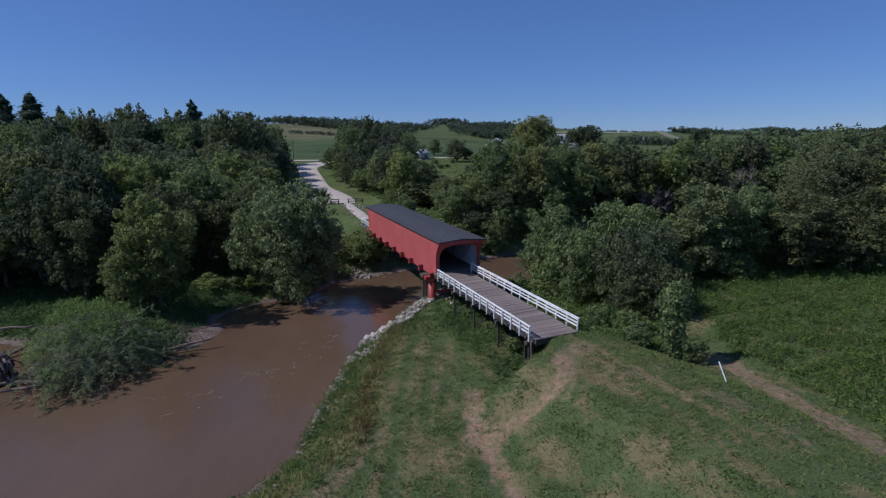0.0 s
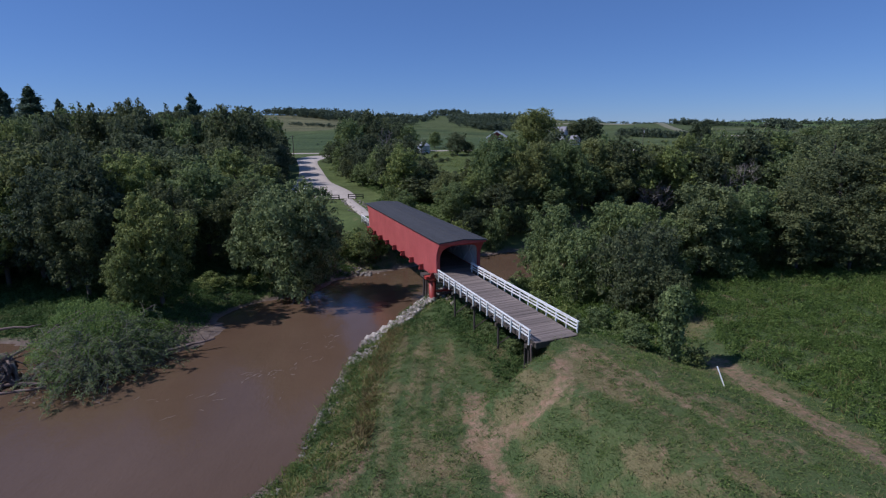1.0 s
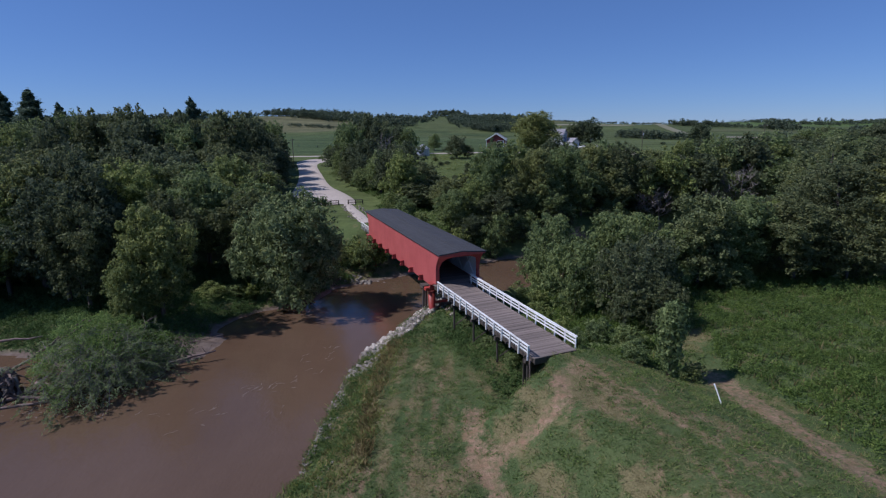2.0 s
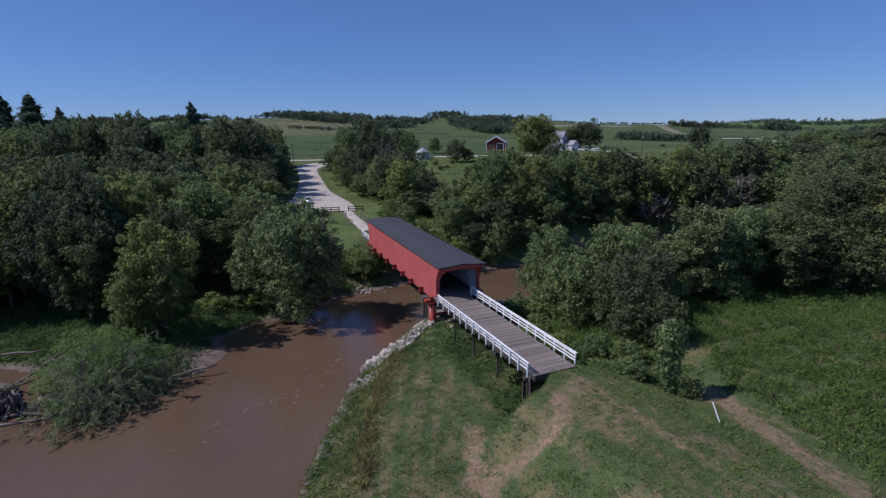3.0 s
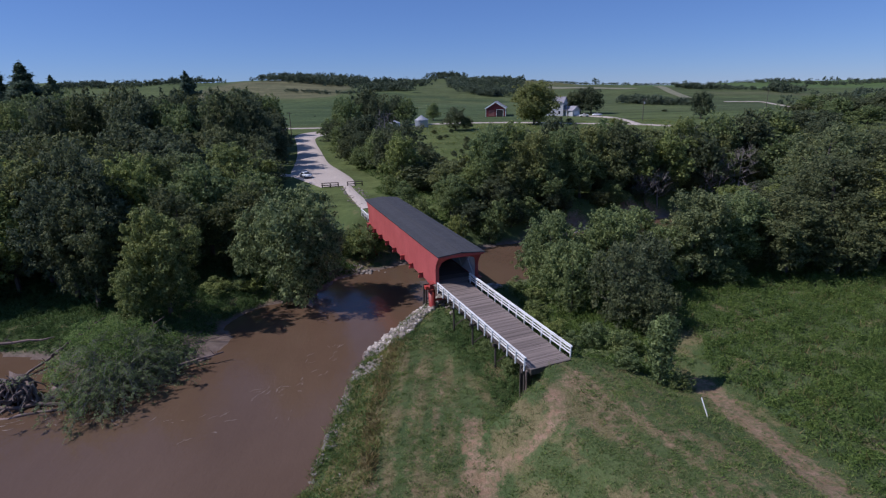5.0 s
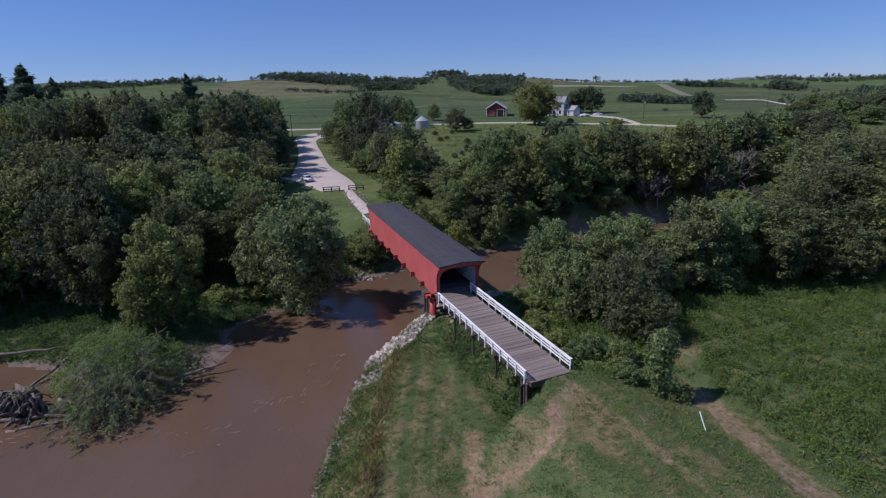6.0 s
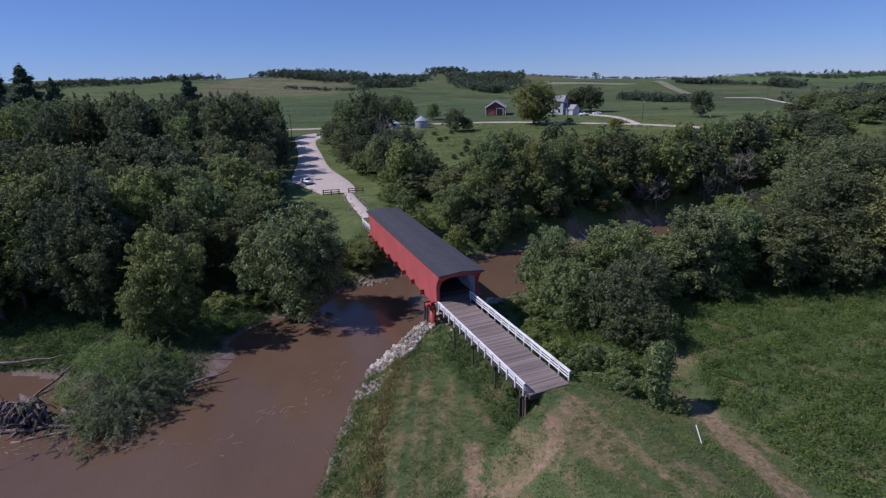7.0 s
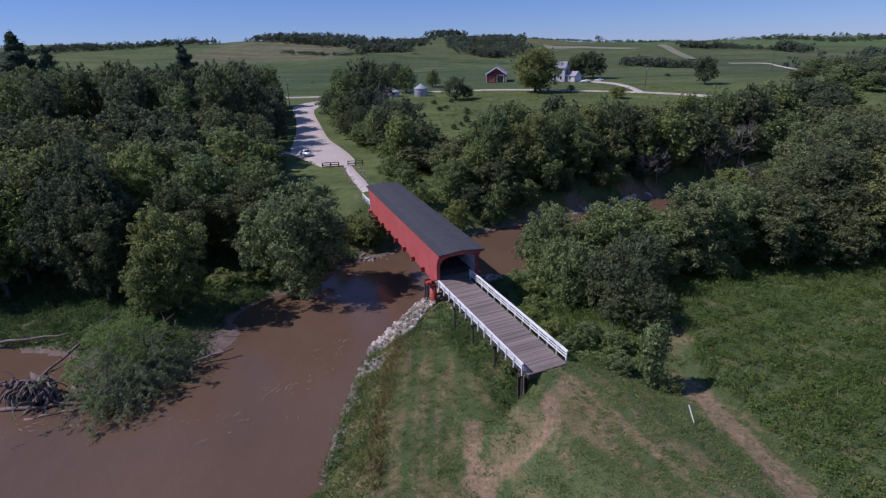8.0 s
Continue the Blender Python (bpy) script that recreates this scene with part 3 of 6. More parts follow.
    lay(inside(-420, 40, 262, 470), (0.070, 0.100, 0.046))
    lay(inside(-460, -230, 470, 660, 6), (0.086, 0.116, 0.050))
    lay(inside(-230, -95, 500, 660, 6), (0.135, 0.134, 0.078))
    lay(inside(-800, -250, 300, 560, 8), (0.092, 0.118, 0.050))
    lay(inside(-20, 60, 430, 860, 8), (0.088, 0.110, 0.050))
    lay(inside(60, 420, 300, 700, 8), (0.082, 0.105, 0.048))
    lay(inside(60, 200, 640, 900, 6), (0.125, 0.125, 0.060))
    lay(inside(215, 600, 428, 478, 5), (0.104, 0.116, 0.060))
    for pts, wd, tone in ((((-60, 360), (-22, 380), (1, 414), (27, 438), (55, 441)), 3, (0.105, 0.128, 0.066)), (((-60, 500), (-38, 497), (10, 476), (47, 465), (90, 440)), 7, (0.050, 0.078, 0.038)), (((-200, 400), (-90, 395), (-30, 440)), 4, (0.055, 0.084, 0.040)), (((103, 342), (128, 319), (150, 312)), 6, (0.092, 0.118, 0.056)), (((-300, 330), (-120, 330), (-60, 345)), 3, (0.056, 0.086, 0.040))):
        lay(0.8 * line_mask(x, y, pts, wd, 3), tone)
    lay(inside(150, 215, 300, 408, 5), (0.070, 0.092, 0.046))
    lay(inside(290, 800, 560, 900, 8), (0.090, 0.135, 0.052))
    arid = dryness(x, y)
    cover = np.column_stack([dirt, np.clip(silt, 0, 1), far, np.clip(arid, 0, 1)]).astype(np.float32)
    col = np.column_stack([base, np.ones(len(v))]).astype(np.float32)
    for name, data in (("cover", cover), ("field", col)):
        at = me.attributes.new(name, "FLOAT_COLOR", "POINT")
        at.data.foreach_set("color", data.ravel())
    ob = new("ground", me)
    tagged(ob, "mown grass, bare earth tracks, river banks and rolling farm fields", "ground", kind="structure")


build_ground()

bm = bmesh.new()
box(bm, -400, 400, -300, 170, -1.9, 0.0)
tagged(new("water", mesh_of("water", bm, WATER)), "muddy brown river with a slow rippled surface", "river", kind="structure")


def strip(name, pairs, material, label, category, lift=0.05, across=8, along=10):
    """A road draped over the ground between pairs of left and right edges."""
    pts = np.array(pairs, float)
    t = np.linspace(0, len(pts) - 1, (len(pts) - 1) * along + 1)
    flat = pts.reshape(len(pts), -1)
    edge = np.array([np.interp(t, np.arange(len(pts)), c) for c in flat.T]).T
    pad = np.vstack([edge[:1]] * along + [edge] + [edge[-1:]] * along)
    soft = np.array([np.convolve(c, np.ones(along + 1) / (along + 1), "same") for c in pad.T]).T[along:-along]
    soft[0], soft[-1] = edge[0], edge[-1]
    k = np.linspace(0, 1, across + 1)
    p = soft[:, None, :2] * (1 - k)[None, :, None] + soft[:, None, 2:] * k[None, :, None]
    z = height(p[..., 0], p[..., 1]) + lift - 0.25 * (np.abs(k - 0.5) > 0.49)[None]
    v = np.dstack([p, z]).reshape(-1, 3)
    n = across + 1
    i = (np.arange(len(t) - 1)[:, None] * n + np.arange(across)[None]).ravel()
    me = mesh_from(name, v, np.column_stack([i, i + 1, i + n + 1, i + n]), material, True)
    return tagged(new(name, me), label, category, kind="structure")


strip("road", [(-28.0, 122.5, -19.6, 123.6), (-33.5, 130.0, -19.6, 127.0), (-39.5, 138.0, -22.1, 135.0), (-41.5, 148.0, -27.9, 148.0), (-43.5, 160.0, -33.0, 160.0),
               (-47.0, 178.0, -38.5, 178.0), (-52.5, 198.0, -45.0, 197.0), (-57.0, 211.0, -46.5, 207.0), (-54.0, 222.0, -41.0, 217.0), (-44.0, 232.0, -34.0, 226.0), (-36.0, 241.0, -28.0, 236.0)],
      GRAVEL, "wide pale gravel parking lot and drive, dusty and rutted", "gravel lot", 0.16)
strip("road", [(-44.0, 142.5, -42.8, 139.0), (-36.0, 139.0, -35.0, 135.0)], GRAVEL, "short pale gravel spur off the parking lot", "gravel drive", 0.20, 4, 6)
strip("road", [(-420, 260.9, -420, 257.1), (-160, 250.9, -160, 247.1), (-67, 248.4, -67, 244.9), (-51, 246.5, -51, 243), (13, 257.5, 13, 254), (40.81, 251, 40.19, 247.6), (67.03, 235, 65.47, 231.6), (98.24, 210.1, 95.76, 206.9), (134.2, 181.2, 131.8, 178.8)], GRAVEL, "narrow pale gravel farm road across the fields", "road", 0.25)
strip("road", [(77.7, 222.9, 81.3, 220.1), (81.06, 236, 83.94, 236), (82.63, 252, 85.87, 252), (78.84, 268.3, 83.16, 269.7), (66.28, 276.7, 67.72, 280.3)], GRAVEL, "pale gravel driveway leading to the farmhouse", "driveway", 0.27)
strip("road", [(190, 374, 190, 372.4), (203, 371, 202.4, 369), (211.5, 363, 210, 361.4), (205, 344, 203, 343.5), (193, 300, 191, 300), (189, 284, 187, 284)], GRAVEL, "pale gravel farm lane between the far fields", "farm lane", 0.3)
strip("field", [(111.5, 618, 102.5, 566), (125, 588, 118, 546), (145, 556, 141, 524), (166, 524, 164, 503), (176, 506, 176, 501)], STUBBLE, "pale strip of mown stubble on the far hill", "field", 0.5, 8, 14)
strip("field", [(176, 404, 183.5, 404), (181, 432, 189, 432), (187, 470, 195, 470), (203, 530, 212, 530), (226, 600, 236, 600), (262, 690, 273, 690), (300, 790, 312, 790)], STUBBLE, "pale grassed strip slanting down the far hill", "field", 0.5, 6, 14)
strip("sandbar", [(25.8, 101.2, 25.4, 102.4), (27.5, 101.9, 27.0, 103.8), (29.4, 102.9, 29.0, 104.6), (31.2, 104.0, 30.9, 104.8)], GRAVEL, "pale sand and gravel bar at the foot of the far bank", "sandbar", 0.05, 4, 6)
strip("sandbar", [(36.8, 107.4, 36.6, 108.0), (39.5, 108.6, 39.1, 109.8), (43.0, 110.3, 42.6, 111.5), (46.8, 112.0, 46.6, 112.8)], GRAVEL, "narrow pale gravel bar along the wooded bank", "sandbar", 0.05, 4, 6)
strip("pavement", [(-23.0, 123.2, -20.4, 123.4), (-20.8, 115.0, -17.8, 115.4), (-18.0, 107.0, -14.8, 107.8), (-15.6, 100.0, -12.6, 101.2)], GRAVEL, "worn pale gravel footpath to the bridge", "footpath", 0.12, 4)

# ---------------------------------------------------------------- the covered bridge
def frame_of(origin, right, up_way, z, slope=0.0):
    m = Matrix(((right[0], up_way[0], 0, origin[0]), (right[1], up_way[1], 0, origin[1]), (0, 0, 1, z), (0, 0, 0, 1)))
    return m @ pose(0, 0, 0, slope)


SPAN = 35.6
BR_Z = 6.2
BRIDGE = frame_of((2.13, 56.95), SIDE, UP, BR_Z)
EAVE, SILL, HALF = 3.62, -0.55, 2.56


def lean_in(z):
    """How far the open end stands back at height z over the deck: it sweeps forward under the roof."""
    k = min(max((EAVE - z) / 2.0, 0), 1)
    return 1.35 * (1 - (1 - k) ** 1.7)


def covered_bridge():
    br = thing("covered_bridge", BRIDGE, "red timber covered bridge with dark shingle roof over a muddy river", "covered bridge")
    steps = [EAVE - 2.0 * k / 8 for k in range(9)]
    near = [(lean_in(z), z) for z in steps] + [(lean_in(SILL), SILL)]
    outline = near + [(SPAN - y, z) for y, z in near[::-1]]
    for side in (-1, 1):
        bm = bmesh.new()
        prism(bm, outline, side * HALF - 0.06, side * HALF + 0.06)
        part("side_wall", bm, RED, br, "red painted upright board siding")
        lining = [(y + 0.15, z) for y, z in near if z > 0.02] + [(lean_in(0) + 0.15, 0.05)]
        lining = lining + [(SPAN - y, z) for y, z in lining[::-1]]
        bm = bmesh.new()
        prism(bm, lining, side * (HALF - 0.10), side * (HALF - 0.07))
        part("wall_lining", bm, WHITE_IN, br, "white painted inside boards")
        bm = bmesh.new()
        y = 2.0
        while y < SPAN - 5:
            for z0, z1 in ((0.25, 3.3), (3.3, 0.25)):
                a, b = Vector((side * 2.30, y, z0)), Vector((side * 2.30, y + 3.6, z1))
                way = (b - a).normalized()
                m = Matrix.Translation((a + b) / 2) @ way.to_track_quat("Y", "Z").to_matrix().to_4x4()
                L = (b - a).length / 2
                box(bm, -0.07, 0.07, -L, L, -0.09, 0.09, m)
            y += 3.6
        part("truss", bm, WHITE_IN, br, "white lattice truss timbers")
    for end in (0, 1):
        bm = bmesh.new()
        cols = []
        n = 20
        aw, spring, top = 2.22, 1.85, 3.24
        for k in range(n + 1):
            x = -aw + 2 * aw * k / n
            za = spring + (top - spring) * math.sqrt(max(0, 1 - (x / aw) ** 4))
            cols.append((x, za))
        cols = [(-HALF + 0.062, -0.25), (-aw - 0.001, -0.25)] + cols + [(aw + 0.001, -0.25), (HALF - 0.062, -0.25)]
        grid = []
        for x, z0 in cols:
            line = []
            for j in range(9):
                z = z0 + (EAVE + 0.02 - z0) * j / 8
                yy = lean_in(z) + 0.05
                line.append(bm.verts.new((x, yy if not end else SPAN - yy, z)))
            grid.append(line)
        for a, b in zip(grid, grid[1:]):
            if abs(a[0].co.x - b[0].co.x) < 0.01:
                continue
            for j in range(8):
                bm.faces.new((a[j], b[j], b[j + 1], a[j + 1]))
        bmesh.ops.recalc_face_normals(bm, faces=bm.faces)
        bmesh.ops.solidify(bm, geom=bm.faces[:], thickness=0.10)
        part("portal_face", bm, RED_PLAIN, br, "dark red portal boards with a flat arch")
        bm = bmesh.new()
        y0, y1 = (-0.10, 0.02) if not end else (SPAN - 0.02, SPAN + 0.10)
        a = [bm.verts.new((x, y, z)) for y in (y0, y1) for x, z in ((-HALF - 0.12, EAVE - 0.22), (HALF + 0.12, EAVE - 0.22), (HALF + 0.12, EAVE + 0.02), (0, EAVE + 0.22), (-HALF - 0.12, EAVE + 0.02))]
        bm.faces.new(a[:5]), bm.faces.new(a[5:])
        for k in range(5):
            bm.faces.new((a[k], a[(k + 1) % 5], a[5 + (k + 1) % 5], a[5 + k]))
        bmesh.ops.recalc_face_normals(bm, faces=bm.faces)
        part("gable_trim", bm, RED_PLAIN, br, "red gable board under the roof edge")
    rise = math.degrees(math.atan2(0.24, 2.78))
    for side in (-1, 1):
        m = Matrix.Translation((0, 0, EAVE + 0.28)) @ pose(0, 0, 0, 0, side * rise, 0)
        slope = part("roof_slope", boxes((min(0, side * 2.82), max(0, side * 2.82), -0.16, SPAN + 0.16, -0.10, -0.01, m)), ROOF, br, "dark blue-grey asphalt shingle roof slope")
        for k in range(9):
            a, b = sorted((side * 2.82 * k / 9, side * 2.82 * (k + 1) / 9))
            part("shingle_course", boxes((a, b, -0.17, SPAN + 0.17, -0.008, 0.012 + 0.014 * (k % 2), m)), ROOF, slope)
    bm = bmesh.new()
    box(bm, -0.12, 0.12, -0.17, SPAN + 0.17, EAVE + 0.262, EAVE + 0.315)
    part("ridge_cap", bm, ROOF, br)
    bm = bmesh.new()
    box(bm, -HALF + 0.1, HALF - 0.1, 0.4, SPAN - 0.4, EAVE - 0.12, EAVE - 0.06)
    # shade under the roof is put into the ceiling's colour
    part("ceiling_boards", bm, INSIDE_SHADE, br, "ceiling boards, coloured dark for the shade under the roof")
    bm = bmesh.new()
    box(bm, -HALF + 0.08, HALF - 0.08, 1.1, SPAN - 1.1, -0.30, -0.10)
    part("floor_frame", bm, TIMBER, br, "dark timber floor frame")
    plank = mesh_of("plank", boxes((-2.42, 2.42, -0.145, 0.145, -0.07, 0.0)), PLANK)
    rng = random.Random(3)
    k, y = 0, 1.48
    while y < SPAN - 1.2:
        o = part("plank", plank, None, br)
        o.matrix_local = pose(rng.uniform(-0.02, 0.02), y, -0.01 + rng.uniform(-0.012, 0.012), 0, 0, rng.uniform(-0.3, 0.3))
        y += 0.302
    # floor beams that run out under the walls, with a strut up to the siding
    for k in range(9):
        y = 2.1 + k * (SPAN - 4.2) / 8
        big = k in (0, 8)
        beam = part("floor_beam", boxes((-3.16, 3.16, y - 0.12, y + 0.12, -0.62, -0.34), bevel=0.02), RED_PLAIN, br, "red floor beam end")
        for side in (-1, 1):
            part("strut", boxes((side * 2.86 - 0.22, side * 2.86 + 0.22, y - 0.09, y + 0.09, -0.335, -0.01)), RED_PLAIN, br, "short red upright")
            part("beam_cap", boxes((side * 2.90 - 0.28, side * 2.90 + 0.28, y - (0.60 if big else 0.20), y + (0.60 if big else 0.20), -0.008, 0.055)), RED_PLAIN, br, "red cover board")
    for side in (-1, 1):
        part("lower_chord", boxes((side * 2.2 - 0.15, side * 2.2 + 0.15, 1.2, SPAN - 1.2, -0.86, -0.305)), TIMBER, br, "dark timber lower chord")
    return br


covered_bridge()


def pier(v, label):
    o = BRIDGE @ Vector((0, v, 0))
    z = -1.2
    th = thing("bridge_pier", frame_of((o.x, o.y), SIDE, UP, z), label, "bridge pier", "piers under the bridge")
    top = BR_Z - 0.64 - z
    for side in (-1, 1):
        bm = bmesh.new()
        tube(bm, [(side * 2.55, 0, 0), (side * 2.55, 0, top - 0.55)], [0.40, 0.40], 18)
        tube(bm, [(side * 2.55, 0, top - 0.56), (side * 2.55, 0, top - 0.36)], [0.46, 0.46], 18)
        part("caisson", bm, RED_STEEL, th, "red steel tube filled with concrete", True)
        bm = bmesh.new()
        tube(bm, [(side * 3.05, 0.9, 0), (side * 2.95, 0.9, top - 0.36)], [0.16, 0.14], 8)
        tube(bm, [(side * 3.2, 1.7, 0), (side * 2.95, 1.7, top - 0.36)], [0.16, 0.14], 8)
        # dark timber colour stands in for shade on these red legs
        part("timber_leg", bm, TIMBER, th, "red trestle legs, coloured dark for the shade on them")
    part("cap_beam", boxes((-3.4, 3.4, -0.32, 0.32, top - 0.36, top), bevel=0.03), RED_STEEL, th)
    part("tie_beam", boxes((-2.5, 2.5, -0.1, 0.1, top - 2.0, top - 1.75)), RED_STEEL, th)
    part("timber_cap", boxes((-3.35, 3.35, 0.70, 1.90, top - 0.36, top - 0.02)), TIMBER, th)


pier(3.0, "pair of red steel caissons on the stony bank")
pier(SPAN - 4.0, "pair of red steel caissons at the far bank")


def approach(origin, across, way, z, length, slope, posts, group):
    m = frame_of(origin, across, way, z, slope)
    deck = thing("approach_deck", m, "sloping approach deck of weathered crosswise grey-brown planks", "bridge deck")
    rng = random.Random(int(length * 10))
    tones = [mesh_of("plank", boxes((-1.98 - e, 1.98 + e, -0.106, 0.106, -0.085, 0.0)), PLANK) for e in (0.0, 0.03, -0.02)]
    y = -0.29
    while y < length:
        o = part("plank", rng.choice(tones), None, deck)
        o.matrix_local = pose(rng.uniform(-0.03, 0.03), y, rng.uniform(-0.014, 0.014), rng.uniform(-0.5, 0.5), 0, rng.uniform(-0.25, 0.25))
        y += 0.221
    for x in (-1.8, -0.6, 0.6, 1.8):
        part("stringer", boxes((x - 0.1, x + 0.1, -0.38, length, -0.50, -0.09)), TIMBER, deck, "dark timber stringer")
    part("end_board", boxes((-1.96, 1.96, -0.44, -0.405, -0.50, -0.02)), TIMBER, deck)
    for k in range(0, posts, 2):
        y = 0.62 + k * (length - 1.1) / (posts - 1)
        part("needle_beam", boxes((-2.30, 2.30, y - 0.07, y + 0.07, -0.26, -0.092)), TIMBER, deck, "dark timber beam that carries the railing")
    post = mesh_of("post", boxes((-0.055, 0.055, -0.055, 0.055, -0.34, 0.90), bevel=0.012), WHITE)
    for side in (-1, 1):
        run = length - 0.5 - (1.2 if side < 0 and length > 12 else 0)
        r = thing("railing", m @ pose(side * 2.27, 0.0, 0), "white painted three-bar wooden railing along the approach deck", "railing", group)
        for k in range(posts):
            o = part("post", post, None, r)
            o.matrix_local = pose(rng.uniform(-0.008, 0.008), 0.12 + k * (run - 0.3) / (posts - 1), rng.uniform(-0.02, 0.01), rng.uniform(-0.5, 0.5), rng.uniform(-0.6, 0.6))
        s = -side
        for z0, z1, name in ((0.79, 0.89, "top_rail"), (0.51, 0.63, "middle_rail"), (0.23, 0.35, "lower_rail")):
            bm = bmesh.new()
            n = 4
            for j in range(n):
                a, b = run * j / n + 0.01, run * (j + 1) / n - 0.01
                dz = rng.uniform(-0.012, 0.012)
                box(bm, s * 0.082 - 0.022, s * 0.082 + 0.022, a, b, z0 + dz, z1 + dz)
            part(name, bm, WHITE, r)
        part("cap_rail", boxes((-0.09, 0.11, 0.0, run, 0.905, 0.94)), WHITE, r)
    return m


NEAR = approach((8.6, 39.85), ACROSS, -DOWN, 5.60, 19.65, 1.9, 14, "railings along the near approach")
far_end = BRIDGE @ Vector((0, SPAN - 1.2, -0.02))
approach((far_end.x, far_end.y), SIDE, UP, far_end.z, 8.0, -0.6, 7, "railings at the far end")


def timber_bent(y, count=3):
    p = NEAR @ Vector((0, y, -0.55))
    th = thing("timber_bent", frame_of((p.x, p.y), ACROSS, -DOWN, p.z), "dark timber trestle bent under the approach deck", "trestle bent", "bents under the deck")
    part("cap_beam", boxes((-2.15, 2.15, -0.14, 0.14, -0.30, 0.0), bevel=0.02), TIMBER, th)
    for k in range(count):
        x = -1.85 + 3.7 * k / (count - 1)
        w = th.matrix_world @ Vector((x, 0, 0))
        g = float(height(w.x, w.y)) - p.z - 0.4
        bm = bmesh.new()
        tube(bm, [(x, 0, g), (x, 0, -0.29)], [0.105, 0.095], 9)
        part("leg", bm, TIMBER, th)
    w = th.matrix_world @ Vector((0, 0, 0))
    g = float(height(w.x, w.y)) - p.z
    bm = bmesh.new()
    tube(bm, [(-1.8, 0.17, max(g, -2.6) + 0.2), (1.8, 0.17, -0.4)], [0.07, 0.07], 4)
    part("brace", bm, TIMBER, th)


for y in (0.7, 5.6, 10.2, 14.6):
    timber_bent(y)
p = NEAR @ Vector((-2.2, -0.12, 0))
g = float(height(p.x, p.y))
th = thing("corner_post", pose(p.x, p.y, g), "slender weathered grey post at the corner of the deck", "post")
part("shaft", tube(bmesh.new(), [(0.05, -0.1, -0.4), (0.02, 0, (5.3 - g) * 0.5), (0, 0, 5.42 - g)], [0.10, 0.09, 0.08], 8), GREY_WOOD, th)

p = NEAR @ Vector((0, -0.05, -0.5))
ab = thing("abutment", frame_of((p.x, p.y), ACROSS, -DOWN, p.z), "weathered plank abutment behind the end posts of the deck", "abutment")
for k in range(7):
    part("board", boxes((-2.1, 2.1, 1.0, 1.08, -0.03 - 0.42 * (k + 1), -0.05 - 0.42 * k)), TIMBER, ab)

# ---------------------------------------------------------------- trees
def ground_at(x, y):
    return float(height(x, y))


def tree_lobes(rng, high, radius, low, count, clumps):
    """Large lobes of an uneven crown between the heights low and high, and the leafy clumps on each."""
    mid, half = (high + low) / 2, (high - low) / 2
    big = []
    for k in range(count):
        z = -0.95 + 1.85 * (k + 0.5) / count
        a = k * 2.399 + rng.uniform(-0.6, 0.6)
        ring = math.sqrt(max(0.04, 1 - (abs(z) ** 2.4)))
        s = rng.uniform(0.24, 0.42)
        q = ring * rng.uniform(0.36, 0.80)
        big.append((math.cos(a) * q * radius, math.sin(a) * q * radius, mid + z * half * 0.82, s * radius * (0.8 + 0.3 * ring)))
    big.append((0, 0, mid, radius * 0.55))
    big.append((rng.uniform(-0.2, 0.2) * radius, rng.uniform(-0.2, 0.2) * radius, high - 0.3 * radius, radius * 0.33))
    small = []
    for x, y, z, r in big:
        small.append((x, y, z, r * 0.55))
        for k in range(int(clumps * 1.3)):
            u = rng.uniform(-0.9, 1)
            a = rng.uniform(0, 6.283)
            w = math.sqrt(1 - u * u)
            q = r * rng.uniform(0.55, 1.18)
            small.append((x + math.cos(a) * w * q, y + math.sin(a) * w * q, z + u * q * 0.95, r * rng.choice((0.16, 0.20, 0.25, 0.31, 0.38))))
    return big, small


SPECIES = {}


def make_tree(key, seed, high, radius, low, count, dens, size, material, label, category="tree", slim=0.75, droop=0.0, bark=None, name="broadleaf_tree", clumps=12):
    rng = random.Random(seed)
    tr = thing("bush" if category == "bush" else name, Matrix(), label, category)
    bm = bmesh.new()
    limbs(bm, rng, (0, 0, -0.6), (rng.uniform(-0.4, 0.4), rng.uniform(-0.4, 0.4), high * 0.86), 0.02 * high, 9, radius * 0.75, start=0.22)
    part("trunk", bm, bark or BARK, tr)
    big, small = tree_lobes(rng, high, radius, low, count, clumps)
    part("crown", crown_mesh("crown", small, dens, size, material, seed, slim, droop, dense=True), None, tr)
    SPECIES[key] = [tr, high, radius, False]
    return tr


def plant(key, x, y, top=None, radius=None, turn=None, group="", base=None):
    """Puts a tree of that kind on the ground, as high as top says."""
    tr, high, r, used = SPECIES[key]
    z = ground_at(x, y) if base is None else base
    turn = (x * 37.7 + y * 91.3) % 360 if turn is None else turn
    sz = (top - z) / high if top else 1.0
    sr = radius / r if radius else sz
    m = pose(x, y, z, 0, 0, turn) @ Matrix.Diagonal((sr, sr, sz, 1))
    if not used:
        tr.matrix_world = m
        SPECIES[key][3] = True
        ob = tr
    else:
        ob = tr.copy()
        scene.collection.objects.link(ob)
        ob.matrix_world = m
        for c in tr.children:
            d = c.copy()
            scene.collection.objects.link(d)
            d.parent = ob
    if group:
        ob["group"] = group
    return ob


